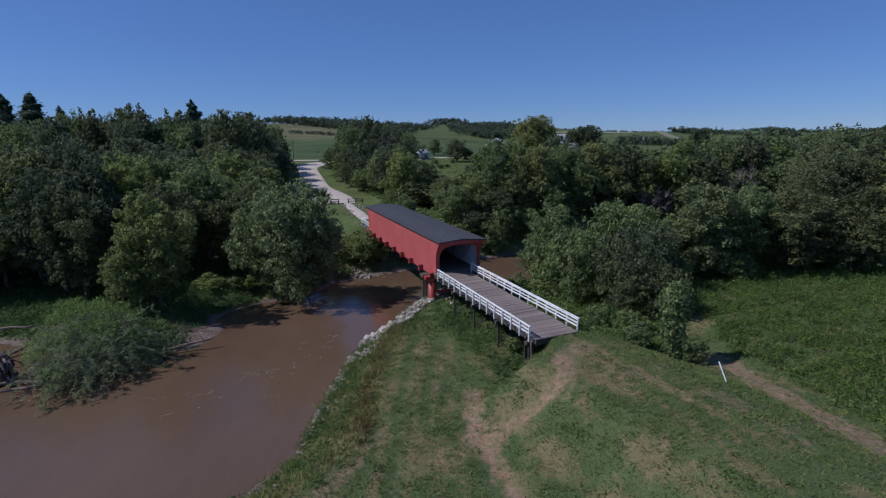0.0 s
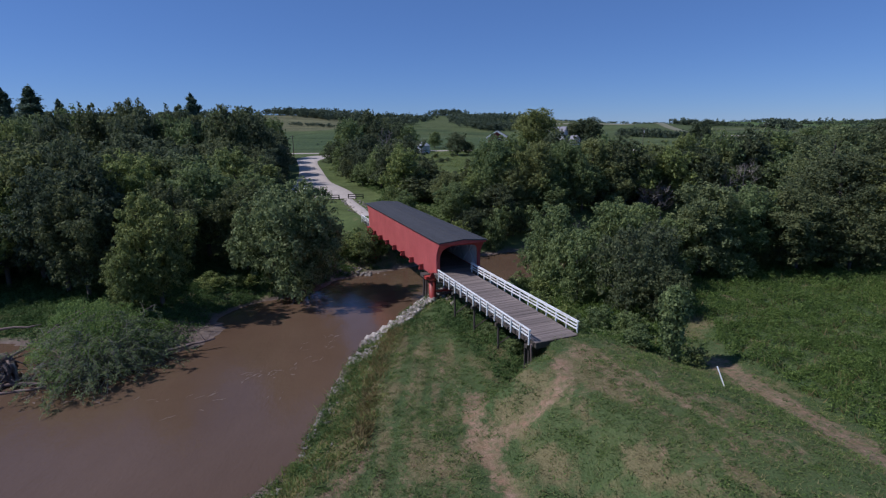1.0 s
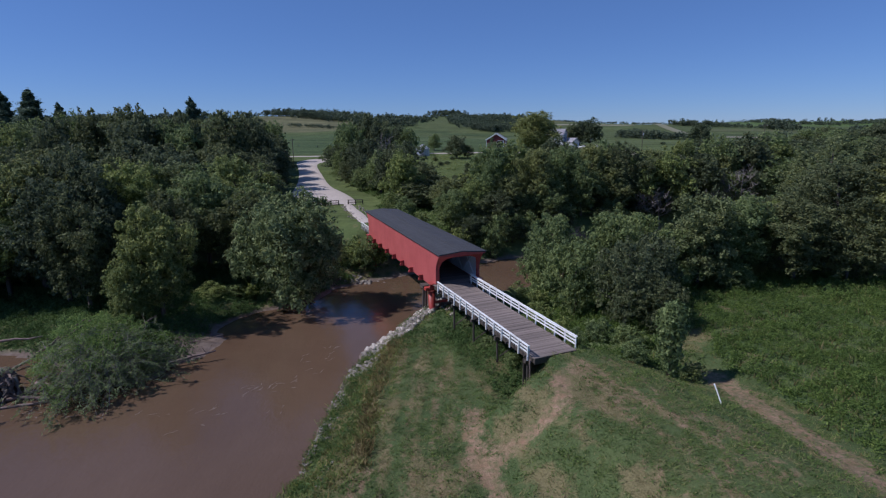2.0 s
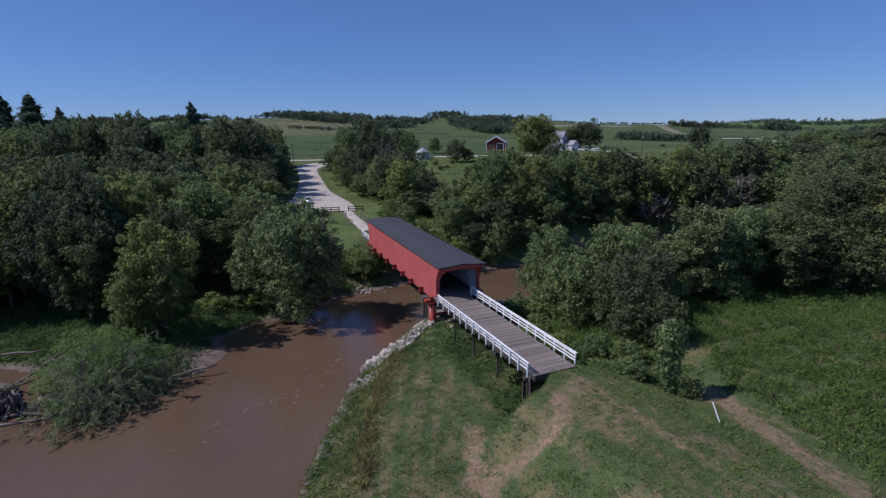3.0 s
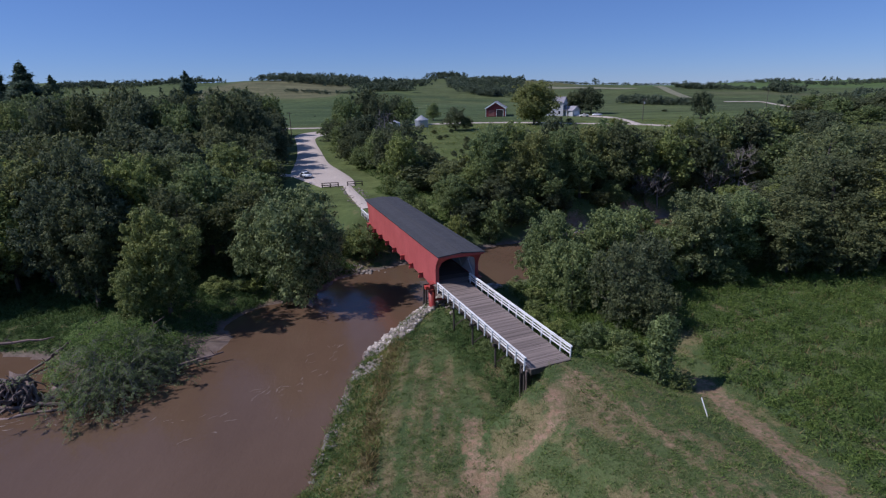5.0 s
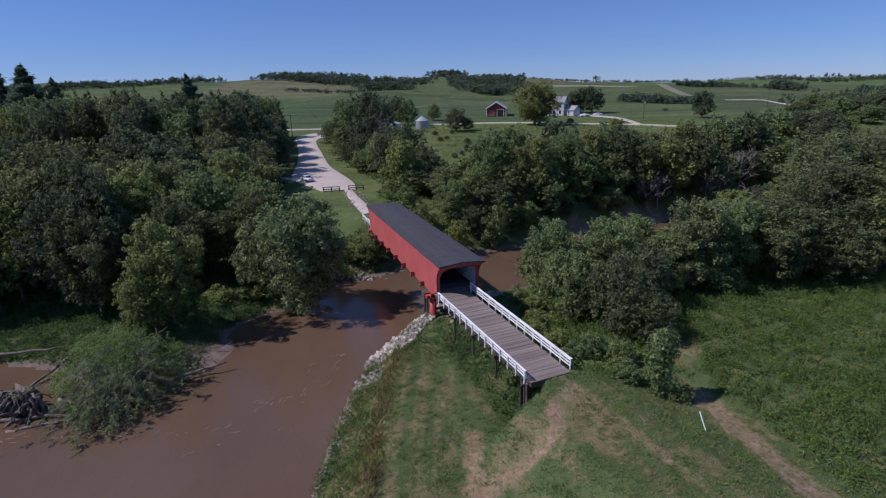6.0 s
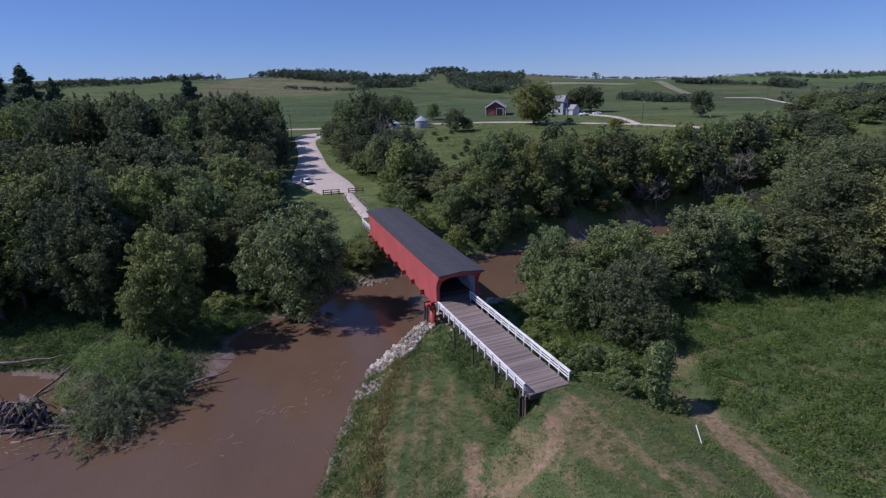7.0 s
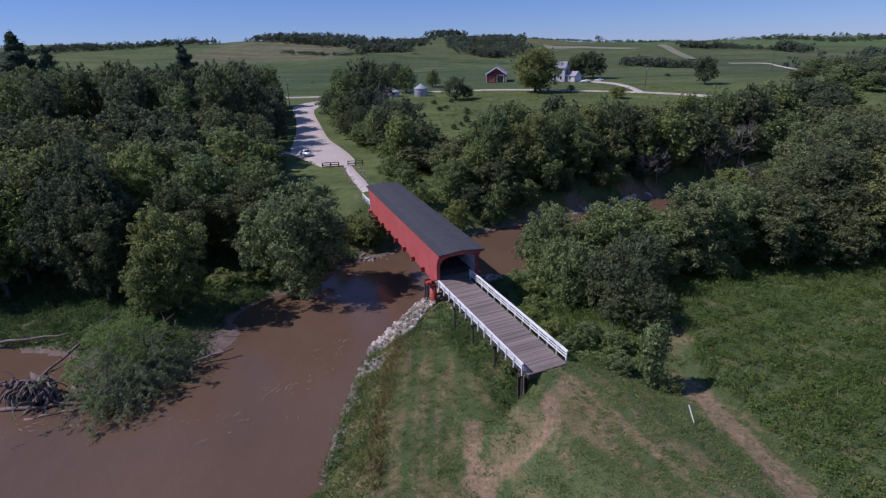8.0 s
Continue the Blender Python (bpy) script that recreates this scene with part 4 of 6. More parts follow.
for k, (mat, lab) in enumerate(((LEAF_MID, "full green maple tree with a rounded leafy crown"), (LEAF_DARK, "dark green oak tree with a dense lumpy crown"),
                                (LEAF_YELLOW, "yellow-green ash tree with light feathery foliage"), (LEAF_FRESH, "tall green cottonwood with an uneven crown"))):
    make_tree("near%d" % k, 20 + k, 13.5, 5.4, (1.0, 1.4, 0.9, 1.6)[k], 24, 8.0, 0.31, mat, lab, clumps=13, name=("maple_tree", "oak_tree", "ash_tree", "cottonwood_tree")[k])
make_tree("silver", 31, 13.0, 7.0, 0.6, 32, 5.4, 0.40, LEAF_SILVER, "broad silver-green maple leaning over the river", slim=0.55, clumps=14, name="maple_tree")
for k, (mat, lab) in enumerate(((LEAF_FRESH, "green woodland tree in the river wood"), (LEAF_DARK, "dark green woodland tree in the river wood"), (LEAF_YELLOW, "lighter yellow-green tree in the river wood"),
                                (LEAF_DARK, "dark green hackberry tree in the wood"), (LEAF_SILVER, "grey-green willow tree standing in the wood"))):
    make_tree("mid%d" % k, 50 + k, 12.5, 5.4, 0.6, 22, 2.7, 0.46, mat, lab, clumps=11, name=("elm_tree", "walnut_tree", "locust_tree", "hackberry_tree", "willow_tree")[k])
for k, (mat, lab) in enumerate(((LEAF_MID, "tall green maple at the edge of the meadow"), (LEAF_DARK, "tall dark green oak at the edge of the meadow"))):
    make_tree("tall%d" % k, 40 + k, 20.0, 6.0, 1.2, 34, 5.6, 0.28, mat, lab, clumps=14, name=("maple_tree", "oak_tree")[k])
make_tree("farm", 33, 17.0, 9.5, 0.8, 36, 2.6, 0.46, LEAF_MID, "large old spreading tree beside the farm road", clumps=12, name="shade_tree")
make_tree("bush0", 71, 3.0, 2.2, 0.1, 9, 14.0, 0.20, LEAF_FRESH, "green riverside bush growing to the ground", "bush")
make_tree("bush1", 72, 2.4, 2.0, 0.1, 9, 14.0, 0.20, LEAF_YELLOW, "yellow-green thicket of shrubs", "bush")
make_tree("bush2", 75, 2.0, 1.5, 0.1, 8, 12.0, 0.22, LEAF_DARK, "small dark green bush in the open pasture", "bush")
make_tree("low0", 73, 9.0, 4.6, 0.2, 20, 7.6, 0.27, LEAF_FRESH, "bushy green tree leafy down to the ground")
make_tree("low1", 74, 8.0, 4.2, 0.1, 20, 7.6, 0.27, LEAF_DARK, "bushy dark green tree leafy down to the ground", slim=0.6)

# the river's left bank and the wood behind it
plant("silver", -19.9, 69.6, 15.1, 7.1)
for x, y, top, r, key in ((-33.2, 60.9, 15.2, 4.4, "near2"), (-35.4, 58.6, 9.0, 2.8, "near2"), (-48.5, 67.2, 17.3, 5.2, "near1"), (-58.0, 69.5, 18.0, 5.2, "near1"), (-64.0, 68.0, 19.0, 5.6, "near1"), (-44.2, 64.6, 15.4, 4.4, "near1"), (-49.0, 72.5, 18.9, 5.6, "near1"),
                          (-54.5, 71.5, 20.3, 5.8, "near0"), (-37.0, 97.0, 18.9, 6.6, "near2"), (-43.5, 90.0, 18.8, 6.2, "near0"), (-36.5, 82.0, 17.5, 6.0, "near3"), (-48.5, 87.5, 18.6, 6.5, "near2"),
                          (-28.6, 76.5, 14.5, 5.0, "near1"), (-37.0, 73.5, 15.0, 4.8, "near1"), (-30.0, 88.0, 15.0, 5.4, "near3")):
    plant(key, x, y, top, r, group="trees on the left bank")
for x, y, top, r, key in ((-90.0, 157.0, 30.0, 7.0, "mid1"), (-73.0, 152.0, 29.0, 7.0, "mid3"), (-52.0, 150.0, 28.0, 6.5, "mid1"), (-67.0, 186.0, 29.5, 7.5, "mid4"), (-60.0, 168.0, 29.0, 7.0, "mid3"),
                          (-53.0, 128.0, 20.5, 6.5, "mid3"), (-60.0, 138.0, 21.5, 7.0, "mid1"), (-46.5, 118.0, 19.0, 6.0, "mid1"), (-57.0, 112.0, 20.0, 6.5, "mid3"), (-68.0, 120.0, 21.5, 7.0, "mid1")):
    plant(key, x, y, top, r, group="trees of the wood by the lot")
# beyond the bridge, between lot and field
for x, y, top, r, key in ((-28.8, 178.0, 26.0, 6.0, "mid0"), (-26.0, 188.0, 28.6, 6.2, "mid1"), (-24.6, 200.0, 27.6, 5.8, "mid3"), (-34.0, 196.0, 26.0, 6.0, "mid0"), (-22.0, 166.0, 20.5, 6.0, "mid1"),
                          (-15.0, 178.0, 15.8, 4.4, "mid0"), (-18.0, 150.0, 15.6, 5.0, "mid0"), (-12.8, 160.0, 17.0, 4.4, "mid1"), (-12.0, 136.0, 19.5, 5.0, "mid1"), (-8.8, 119.0, 19.0, 4.8, "mid0"),
                          (-3.6, 125.0, 15.5, 4.6, "mid3"), (-21.5, 206.0, 24.5, 4.6, "mid1"), (-15.0, 250.0, 24.6, 5.2, "mid0"), (-20.5, 253.0, 25.4, 5.4, "mid1"), (6.0, 216.0, 20.8, 5.0, "mid1"), (10.4, 218.5, 17.0, 3.2, "mid1"), (-3.5, 272.0, 21.4, 4.2, "mid0")):
    plant(key, x, y, top, r, group="trees between lot and pasture")
for x, y, top, r, key in ((-22.5, 157.0, 16.5, 4.8, "mid1"), (-16.0, 141.5, 18.2, 4.8, "mid0"), (-27.5, 170.5, 19.0, 5.0, "mid3"), (-13.0, 149.5, 18.0, 4.8, "mid1"), (-32.5, 187.0, 22.0, 5.2, "mid0"),
                          (-8.6, 130.0, 20.5, 4.8, "mid3"), (-15.5, 168.5, 17.5, 5.0, "mid0"), (-21.6, 184.0, 25.0, 4.8, "mid1"),
                          (-45.8, 150.0, 18.5, 4.4, "mid1"), (-48.5, 160.0, 20.0, 4.6, "mid3"), (-51.0, 171.0, 21.0, 4.8, "mid1"), (-55.5, 184.0, 22.0, 5.0, "mid3"), (-60.5, 197.0, 22.5, 5.2, "mid1")):
    plant(key, x, y, top, r, group="trees along the lot")
for x, y, top, r, key in ((-63.0, 208.0, 23.0, 5.2, "mid0"), (-21.5, 146.5, 13.5, 3.6, "mid0"), (-26.5, 158.0, 15.0, 3.8, "mid1"), (-31.5, 171.0, 17.0, 4.0, "mid0"), (-35.5, 185.0, 18.5, 4.2, "mid1"), (-40.0, 199.0, 18.5, 4.4, "mid0"), (-44.0, 132.0, 17.5, 4.6, "mid3"), (-41.0, 124.0, 16.5, 4.6, "mid1"), (-36.5, 112.0, 15.5, 4.6, "mid3"), (-47.0, 142.5, 18.5, 4.4, "mid3"),
                          (12.0, 98.5, 8.6, 3.4, "low0"), (21.5, 103.5, 8.0, 2.6, "low1"), (24.5, 105.5, 8.4, 2.6, "low0"), (34.5, 109.5, 8.4, 3.0, "low0"), (48.5, 116.5, 8.6, 3.0, "low1"), (5.0, 96.0, 8.0, 3.2, "low1"), (13.0, 98.6, 6.6, 2.6, "low1"), (16.6, 100.6, 7.0, 2.6, "low0"), (24.0, 104.4, 6.6, 2.4, "low1"), (32.0, 107.8, 7.2, 2.6, "low1"), (36.8, 110.4, 6.8, 2.6, "low0"), (42.5, 113.6, 6.6, 2.4, "low1"), (52.5, 120.0, 10.0, 3.6, "low0"), (57.0, 122.5, 10.6, 3.8, "low1"), (62.0, 124.6, 10.4, 3.8, "low0"), (67.5, 127.0, 11.0, 4.0, "low1"), (73.0, 129.0, 11.5, 4.2, "low0"), (79.0, 131.0, 12.5, 4.4, "low1"), (61.0, 131.0, 17.5, 5.4, "mid1"), (51.0, 128.0, 17.5, 5.0, "mid0")):
    plant(key, x, y, top, r, group="trees on the far bank")
# the far river bank right of the bridge
for x, y, top, r, key in ((1.8, 99.5, 12.2, 4.2, "near3"), (9.9, 100.0, 11.5, 4.0, "near1"), (9.8, 108.0, 20.4, 5.2, "near3"), (18.5, 106.5, 19.6, 5.0, "near0"), (24.5, 110.5, 19.4, 4.8, "near3"),
                          (32.0, 115.0, 20.0, 5.2, "near0"), (1.5, 110.0, 13.4, 4.6, "near0"), (39.5, 117.0, 19.6, 5.0, "near1"), (47.0, 123.0, 18.4, 5.0, "near0"), (56.0, 127.0, 20.0, 5.2, "near2"),
                          (15.0, 118.0, 20.8, 5.0, "mid0"), (26.0, 122.0, 20.8, 5.2, "mid1"), (6.0, 121.0, 13.4, 4.2, "mid3"), (38.0, 127.0, 20.4, 4.8, "mid0"), (66.0, 130.0, 21.0, 5.6, "mid0"),
                          (6.5, 103.5, 13.5, 4.0, "near3"), (13.5, 104.0, 14.6, 4.2, "near0"), (20.8, 105.6, 14.0, 4.2, "near3"), (28.4, 109.4, 15.0, 4.4, "near3"), (35.8, 113.2, 15.2, 4.4, "near0"), (43.5, 117.6, 15.0, 4.4, "near3"), (51.0, 122.2, 15.6, 4.4, "near1"), (58.5, 125.6, 16.2, 4.6, "near3"), (66.5, 128.4, 16.5, 4.8, "near0")):
    plant(key, x, y, top, r, group="trees on the far bank")
for x, y, top, r, key in ((46.5, 117.8, 11.4, 3.2, "low1"), (53.0, 121.0, 12.4, 3.6, "low0"), (59.5, 123.6, 12.6, 3.6, "low1"), (66.0, 125.0, 12.4, 3.6, "low0"), (72.5, 127.0, 12.8, 4.0, "low1"), (49.5, 118.2, 7.4, 2.4, "low0"), (56.5, 121.0, 7.8, 2.6, "low1")):
    plant(key, x, y, top, r, group="trees on the far bank")
# the thicket between the deck and the meadow, and the wood behind the meadow
for x, y, top, r, key in ((13.6, 64.6, 13.0, 4.0, "low0"), (20.4, 64.2, 13.4, 4.3, "low0"), (18.4, 52.0, 11.8, 3.6, "low1"), (14.6, 57.0, 11.2, 3.6, "low0"), (22.6, 57.4, 11.4, 3.8, "low1"), (20.8, 49.6, 8.6, 2.8, "low1"), (26.8, 62.0, 11.6, 3.8, "low0"),
                          (13.0, 70.5, 8.6, 3.4, "low0"), (25.5, 68.0, 12.4, 4.0, "low0"), (30.6, 62.6, 15.4, 5.0, "near0"), (42.6, 63.4, 14.4, 5.2, "near1"), (36.8, 65.0, 14.6, 4.6, "near3"), (40.5, 72.0, 13.0, 4.6, "near0"), (33.8, 60.8, 7.4, 2.8, "low0"), (35.5, 71.0, 9.0, 3.4, "low1"),
                          (48.7, 62.8, 12.2, 4.6, "low1"), (50.5, 68.5, 19.0, 5.6, "tall1"), (53.5, 75.0, 22.2, 6.2, "tall0"), (57.5, 66.0, 17.5, 5.6, "tall1"), ):
    plant(key, x, y, top, r, group="trees round the meadow")
for x, y, top, r, key in ((40.0, 86.0, 7.6, 3.0, "low1"), (46.0, 90.0, 9.4, 3.4, "low0"), (52.0, 93.0, 10.4, 3.8, "low0"), (58.5, 95.5, 10.4, 3.8, "low1"), (63.5, 99.0, 10.8, 3.8, "low0"), (44.0, 80.0, 8.6, 3.6, "low0"), (51.0, 84.0, 10.8, 4.0, "low1"), (57.0, 89.0, 11.4, 4.0, "low0"), (38.0, 78.0, 7.8, 3.2, "low1"), (34.0, 82.5, 6.2, 2.6, "low0"), (47.0, 73.5, 11.6, 4.4, "near1"), (60.0, 96.0, 8.8, 3.6, "low1"), (62.0, 74.0, 22.0, 6.0, "tall1"), (66.0, 62.0, 17.0, 5.5, "tall0"),
                          (74.0, 132.0, 21.0, 5.6, "mid1"), (86.0, 143.0, 21.6, 6.2, "mid0"), (117.6, 250.0, 24.0, 5.4, "mid1"), (39.8, 236.0, 29.6, 11.4, "farm"), (78.5, 289.0, 27.0, 7.4, "mid3"),
                          (69.5, 294.0, 25.0, 5.4, "mid3"), (74.0, 293.0, 26.5, 6.6, "mid1"), (66.0, 208.0, 16.0, 3.6, "mid2"), (118.0, 292.0, 15.0, 1.8, "mid1")):
    plant(key, x, y, top, r)

# the woods fill up behind
def fits(x, y):
    if river_distance(np.array(x), np.array(y)) < 2.5:
        return False
    lot = line_mask(np.array([x]), np.array([y]), ((-22, 122), (-31, 137), (-38, 160), (-49, 200), (-48, 222), (-36, 236)), 11.0, 1.0)[0]
    b = line_mask(np.array([x]), np.array([y]), ((8.6, 40), (2, 57), (-12, 96), (-21, 122)), 8.0, 1.0)[0]
    return lot < 0.5 and b < 0.5


woods = random.Random(11)
taken = []
for region, count, tops, kinds in (
    ((-120, -40, 74, 128), 40, (17.5, 21.5), ("mid0", "mid1", "mid3", "mid1", "mid2")),
    ((-170, -52, 128, 215), 48, (25.0, 30.0), ("mid1", "mid3", "mid4", "mid0")),
    ((-92, -58, 66, 80), 12, (17.0, 19.6), ("mid1", "mid1", "mid3")),
    ((52, 150, 60, 104), 52, (17.0, 21.5), ("mid0", "mid1", "mid2", "mid3")),
    ((58, 220, 118, 200), 52, (14.0, 19.0), ("mid0", "mid1", "mid3", "mid2")),
    ((150, 300, 190, 260), 26, (18.0, 24.0), ("mid1", "mid3", "mid0")),
    ((160, 262, 215, 300), 30, (18.0, 22.0), ("mid1", "mid3", "mid0")),
    ((-26, 60, 116, 136), 16, (16.5, 19.2), ("mid0", "mid1", "mid2")),
):
    x0, x1, y0, y1 = region
    made = tries = 0
    while made < count and tries < count * 30:
        tries += 1
        x, y = woods.uniform(x0, x1), woods.uniform(y0, y1)
        if not fits(x, y) or any((x - a) ** 2 + (y - b) ** 2 < 30 for a, b in taken):
            continue
        if region[0] == 160 and x < 0.64 * y:
            continue
        if region[0] == 52 and x < 0.70 * y:
            continue
        if region[0] == 58 and y > 136 + max(0, x - 74) * 1.3:
            continue
        if region[0] == -26 and (y > 126 + 0.1 * x or x < -4):
            continue
        taken.append((x, y))
        made += 1
        if x > 0.87 * y + 7 or x < -0.87 * y - 16:
            continue
        kind = woods.choice(kinds)
        kind = ("tall0" if kind in ("mid0", "mid2") else "tall1") if region[0] == 52 else kind.replace("mid", "near").replace("4", "0") if math.hypot(x, y) < 108 else kind
        plant(kind, x, y, min(woods.uniform(*tops), 12.4 if region[0] == -26 and x < 8 else 99), woods.uniform(5.0, 7.2), group="trees of the river woods")

# bushes along the banks, round the trestle and below the far bank
for x, y, top, r, key in ((-26.6, 69.6, 2.9, 2.0, "bush0"), (-12.2, 84.0, 5.6, 2.4, "bush0"), (-10.4, 85.6, 5.4, 2.0, "bush0"), (-36.0, 58.5, 4.0, 2.6, "bush0"), (-13.4, 85.0, 4.9, 3.0, "bush0"), (-16.8, 84.0, 5.2, 2.8, "bush0"), (-15.4, 89.0, 5.2, 2.6, "bush0"),
                          (-10.6, 88.2, 5.4, 2.4, "bush0"), (-19.4, 87.0, 5.4, 2.8, "bush0"), (5.9, 43.5, 3.9, 1.1, "bush0"), (4.4, 47.4, 4.0, 1.3, "bush0"),
                          (2.6, 52.6, 3.6, 1.1, "bush0"), (0.9, 57.0, 3.0, 1.0, "bush0"), (-30.3, 68.6, 3.4, 2.6, "bush0"), (-28.0, 69.6, 3.0, 2.0, "bush0"), (12.2, 46.5, 4.6, 1.5, "bush0"), (13.6, 43.0, 4.8, 1.6, "bush0"), (11.2, 50.0, 4.6, 1.6, "bush0"), (9.4, 63.6, 4.2, 1.8, "bush0"), (10.8, 60.2, 4.4, 1.8, "bush1"), (12.4, 66.6, 4.6, 2.0, "bush0"), (10.4, 56.6, 4.2, 1.6, "bush0"), (9.9, 53.4, 4.2, 1.5, "bush0")):
    plant(key, x, y, top, r, group="bushes on the banks")
for x, y, top, r, key in ((15.6, 41.0, 5.6, 1.6, "bush0"), (14.4, 48.0, 5.2, 1.8, "bush0"), (16.8, 46.0, 5.2, 1.8, "bush0"), (19.2, 38.6, 5.0, 1.0, "bush1"),
                          (8.6, 94.6, 6.6, 3.0, "bush0"), (15.0, 99.6, 7.0, 3.2, "bush0"), (2.5, 91.6, 6.0, 2.6, "bush1"), (-4.0, 97.0, 8.2, 3.0, "bush1"), (-7.0, 106.0, 9.5, 3.0, "bush0"),
                          (-10.5, 113.0, 10.0, 3.0, "bush0"), (20.0, 76.0, 7.0, 3.0, "bush0"), (24.5, 81.0, 7.0, 3.0, "bush0")):
    plant(key, x, y, top, r, group="bushes on the banks")
for x, y, high, r in ((-2.3, 206.9, 1.6, 1.3), (4.1, 210.0, 1.4, 1.2), (-1.1, 162.7, 1.5, 1.1), (4.0, 166.5, 1.6, 1.2), (8.2, 176.6, 2.2, 1.4), (8.9, 188.5, 2.0, 1.3), (8.1, 154.6, 1.8, 1.2), (-0.2, 194.9, 1.5, 1.3), (2.0, 197.5, 1.3, 1.1), (6.4, 171.0, 1.3, 1.0), (22.0, 186.0, 2.0, 1.5), (56.0, 240.0, 2.2, 1.8)):
    plant("bush2", x, y, ground_at(x, y) + high, r, group="small bushes in the pasture")


def conifer(key, seed, high, radius):
    """An old pine: whorls of rising limbs with flat tufts of needles and sky between them."""
    rng = np.random.default_rng(seed)
    tr = thing("conifer", Matrix(), "tall dark pine standing above the wood", "pine tree")
    bm = bmesh.new()
    tube(bm, [(0, 0, -0.5), (0.2, 0, high * 0.5), (0, 0.1, high)], [0.42, 0.26, 0.03], 7)
    vs, fs, at = [], [], 0
    z = high * 0.12
    while z < high * 0.985:
        f = z / high
        n = 7 if f < 0.85 else 5
        turn = rng.uniform(0, 6.28)
        for k in range(n):
            a = turn + 6.283 * k / n + rng.uniform(-0.35, 0.35)
            z0, z = z, z + rng.normal() * 0.55
            reach = (radius * min(1.0, 1.45 * (1 - f) ** 0.9) * rng.uniform(0.6, 1.12) + 0.25) * (0.75 + 0.25 * math.sin(z * 1.9))
            rise = 0.10 + 0.5 * f
            c = int(60 + 85 * reach)
            t = rng.uniform(0.25, 1.05, c)
            wide = 0.27 * reach * t * rng.normal(size=c)
            p = np.column_stack([np.cos(a) * t * reach - np.sin(a) * wide, np.sin(a) * t * reach + np.cos(a) * wide, z + rise * reach * t * t - 0.12 * np.abs(wide) + rng.normal(size=c) * 0.5])
            way = np.array((math.cos(a), math.sin(a), rise))
            nn = unit(rng.normal(size=(c, 3)) * 0.7 + np.array((0.7 * math.cos(a), 0.7 * math.sin(a), 0.45)))
            v, q = leaf_blades(p, nn, 0.62 * rng.uniform(0.6, 1.3, c), rng, 0.45)
            vs.append(v), fs.append(q + at)
            at += len(v)
            tube(bm, [(0, 0, z), (math.cos(a) * reach * 0.5, math.sin(a) * reach * 0.5, z + rise * reach * 0.25), (math.cos(a) * reach, math.sin(a) * reach, z + rise * reach)], [0.09, 0.06, 0.02], 3, False)
            z = z0
        z += high * rng.uniform(0.030, 0.050)
    part("trunk", bm, BARK, tr)
    part("crown", mesh_from("crown", np.concatenate(vs), np.concatenate(fs), NEEDLE), None, tr)
    SPECIES[key] = [tr, high, radius, False]


conifer("pine", 5, 30, 5.6)
conifer("pine_slim", 9, 30, 4.6)
for x, y, top, r, key in ((-187.0, 238.0, 41.4, 10.0, "pine"), (-172.8, 235.0, 41.8, 11.5, "pine_slim"), (-164.4, 240.0, 36.5, 7.5, "pine"), (-87.6, 196.0, 35.0, 7.4, "pine"), (-205.0, 244.0, 40.0, 10.0, "pine_slim"), (-150.0, 190.0, 30.0, 6.5, "pine")):
    plant(key, x, y, top, r, group="pines above the wood")


def bare_tree(x, y, high, spread, seed, lean=(0, 0)):
    rng = random.Random(seed)
    z = ground_at(x, y)
    tr = thing("dead_tree", pose(x, y, z), "leafless dead tree with pale grey twigs", "dead tree", "dead trees in the wood")
    bm = bmesh.new()
    ends = limbs(bm, rng, (0, 0, -0.4), (lean[0], lean[1], high), 0.02 * high, 14, spread, start=0.35)
    tb = bmesh.new()
    for m, e, r in ends:
        for k in range(9):
            s = m.lerp(e, rng.uniform(0.0, 1.0))
            w = Vector((rng.uniform(-1, 1), rng.uniform(-1, 1), rng.uniform(0.2, 1.2))).normalized() * rng.uniform(0.8, 2.0)
            tube(tb, [s, s + w * 0.5 + Vector((0, 0, 0.1)), s + w], [0.045, 0.035, 0.012], 3, False)
    part("trunk", bm, DEADWOOD, tr)
    part("twig_spray", tb, DEADWOOD, tr)


bare_tree(46.5, 114.0, 7.0, 3.0, 1)
bare_tree(43.5, 113.0, 5.5, 2.8, 2, (-1, 0))
bare_tree(63.0, 121.6, 8.5, 4.6, 3, (1, 0))
bare_tree(60.5, 120.6, 6.0, 3.8, 8, (-1, 0))
bare_tree(55.0, 96.0, 4.6, 2.6, 11)
bare_tree(69.0, 124.0, 10.0, 3.8, 4)
bare_tree(-16.0, 158.0, 14.0, 3.6, 6)


# the vine-covered stump in the meadow
th = thing("vine_covered_stump", pose(17.5, 39.05, ground_at(17.5, 39.05)), "tall tree stump wrapped all over in green vines", "stump")
bm = bmesh.new()
tube(bm, [(0, 0, -0.4), (0.05, 0, 2.5), (-0.1, 0, 5.2)], [0.28, 0.22, 0.14], 8)
part("trunk", bm, GREY_WOOD, th, "grey dead trunk")
part("vine", crown_mesh("vine", [(0.1, 0, 5.2, 0.85), (-0.12, 0.05, 4.6, 1.05), (0.18, 0, 4.0, 1.0), (-0.1, 0, 3.4, 0.95), (0.1, 0.1, 2.8, 0.9), (-0.05, 0, 2.2, 0.85), (0, 0, 1.6, 0.75), (0.1, 0, 1.0, 0.7), (0, 0, 0.5, 0.6),
                         (0.45, 0.0, 4.7, 0.4), (-0.4, 0, 3.9, 0.36)], 40, 0.24, LEAF_FRESH, 4, 0.8, 0.3), None, th, "hanging green vine leaves")


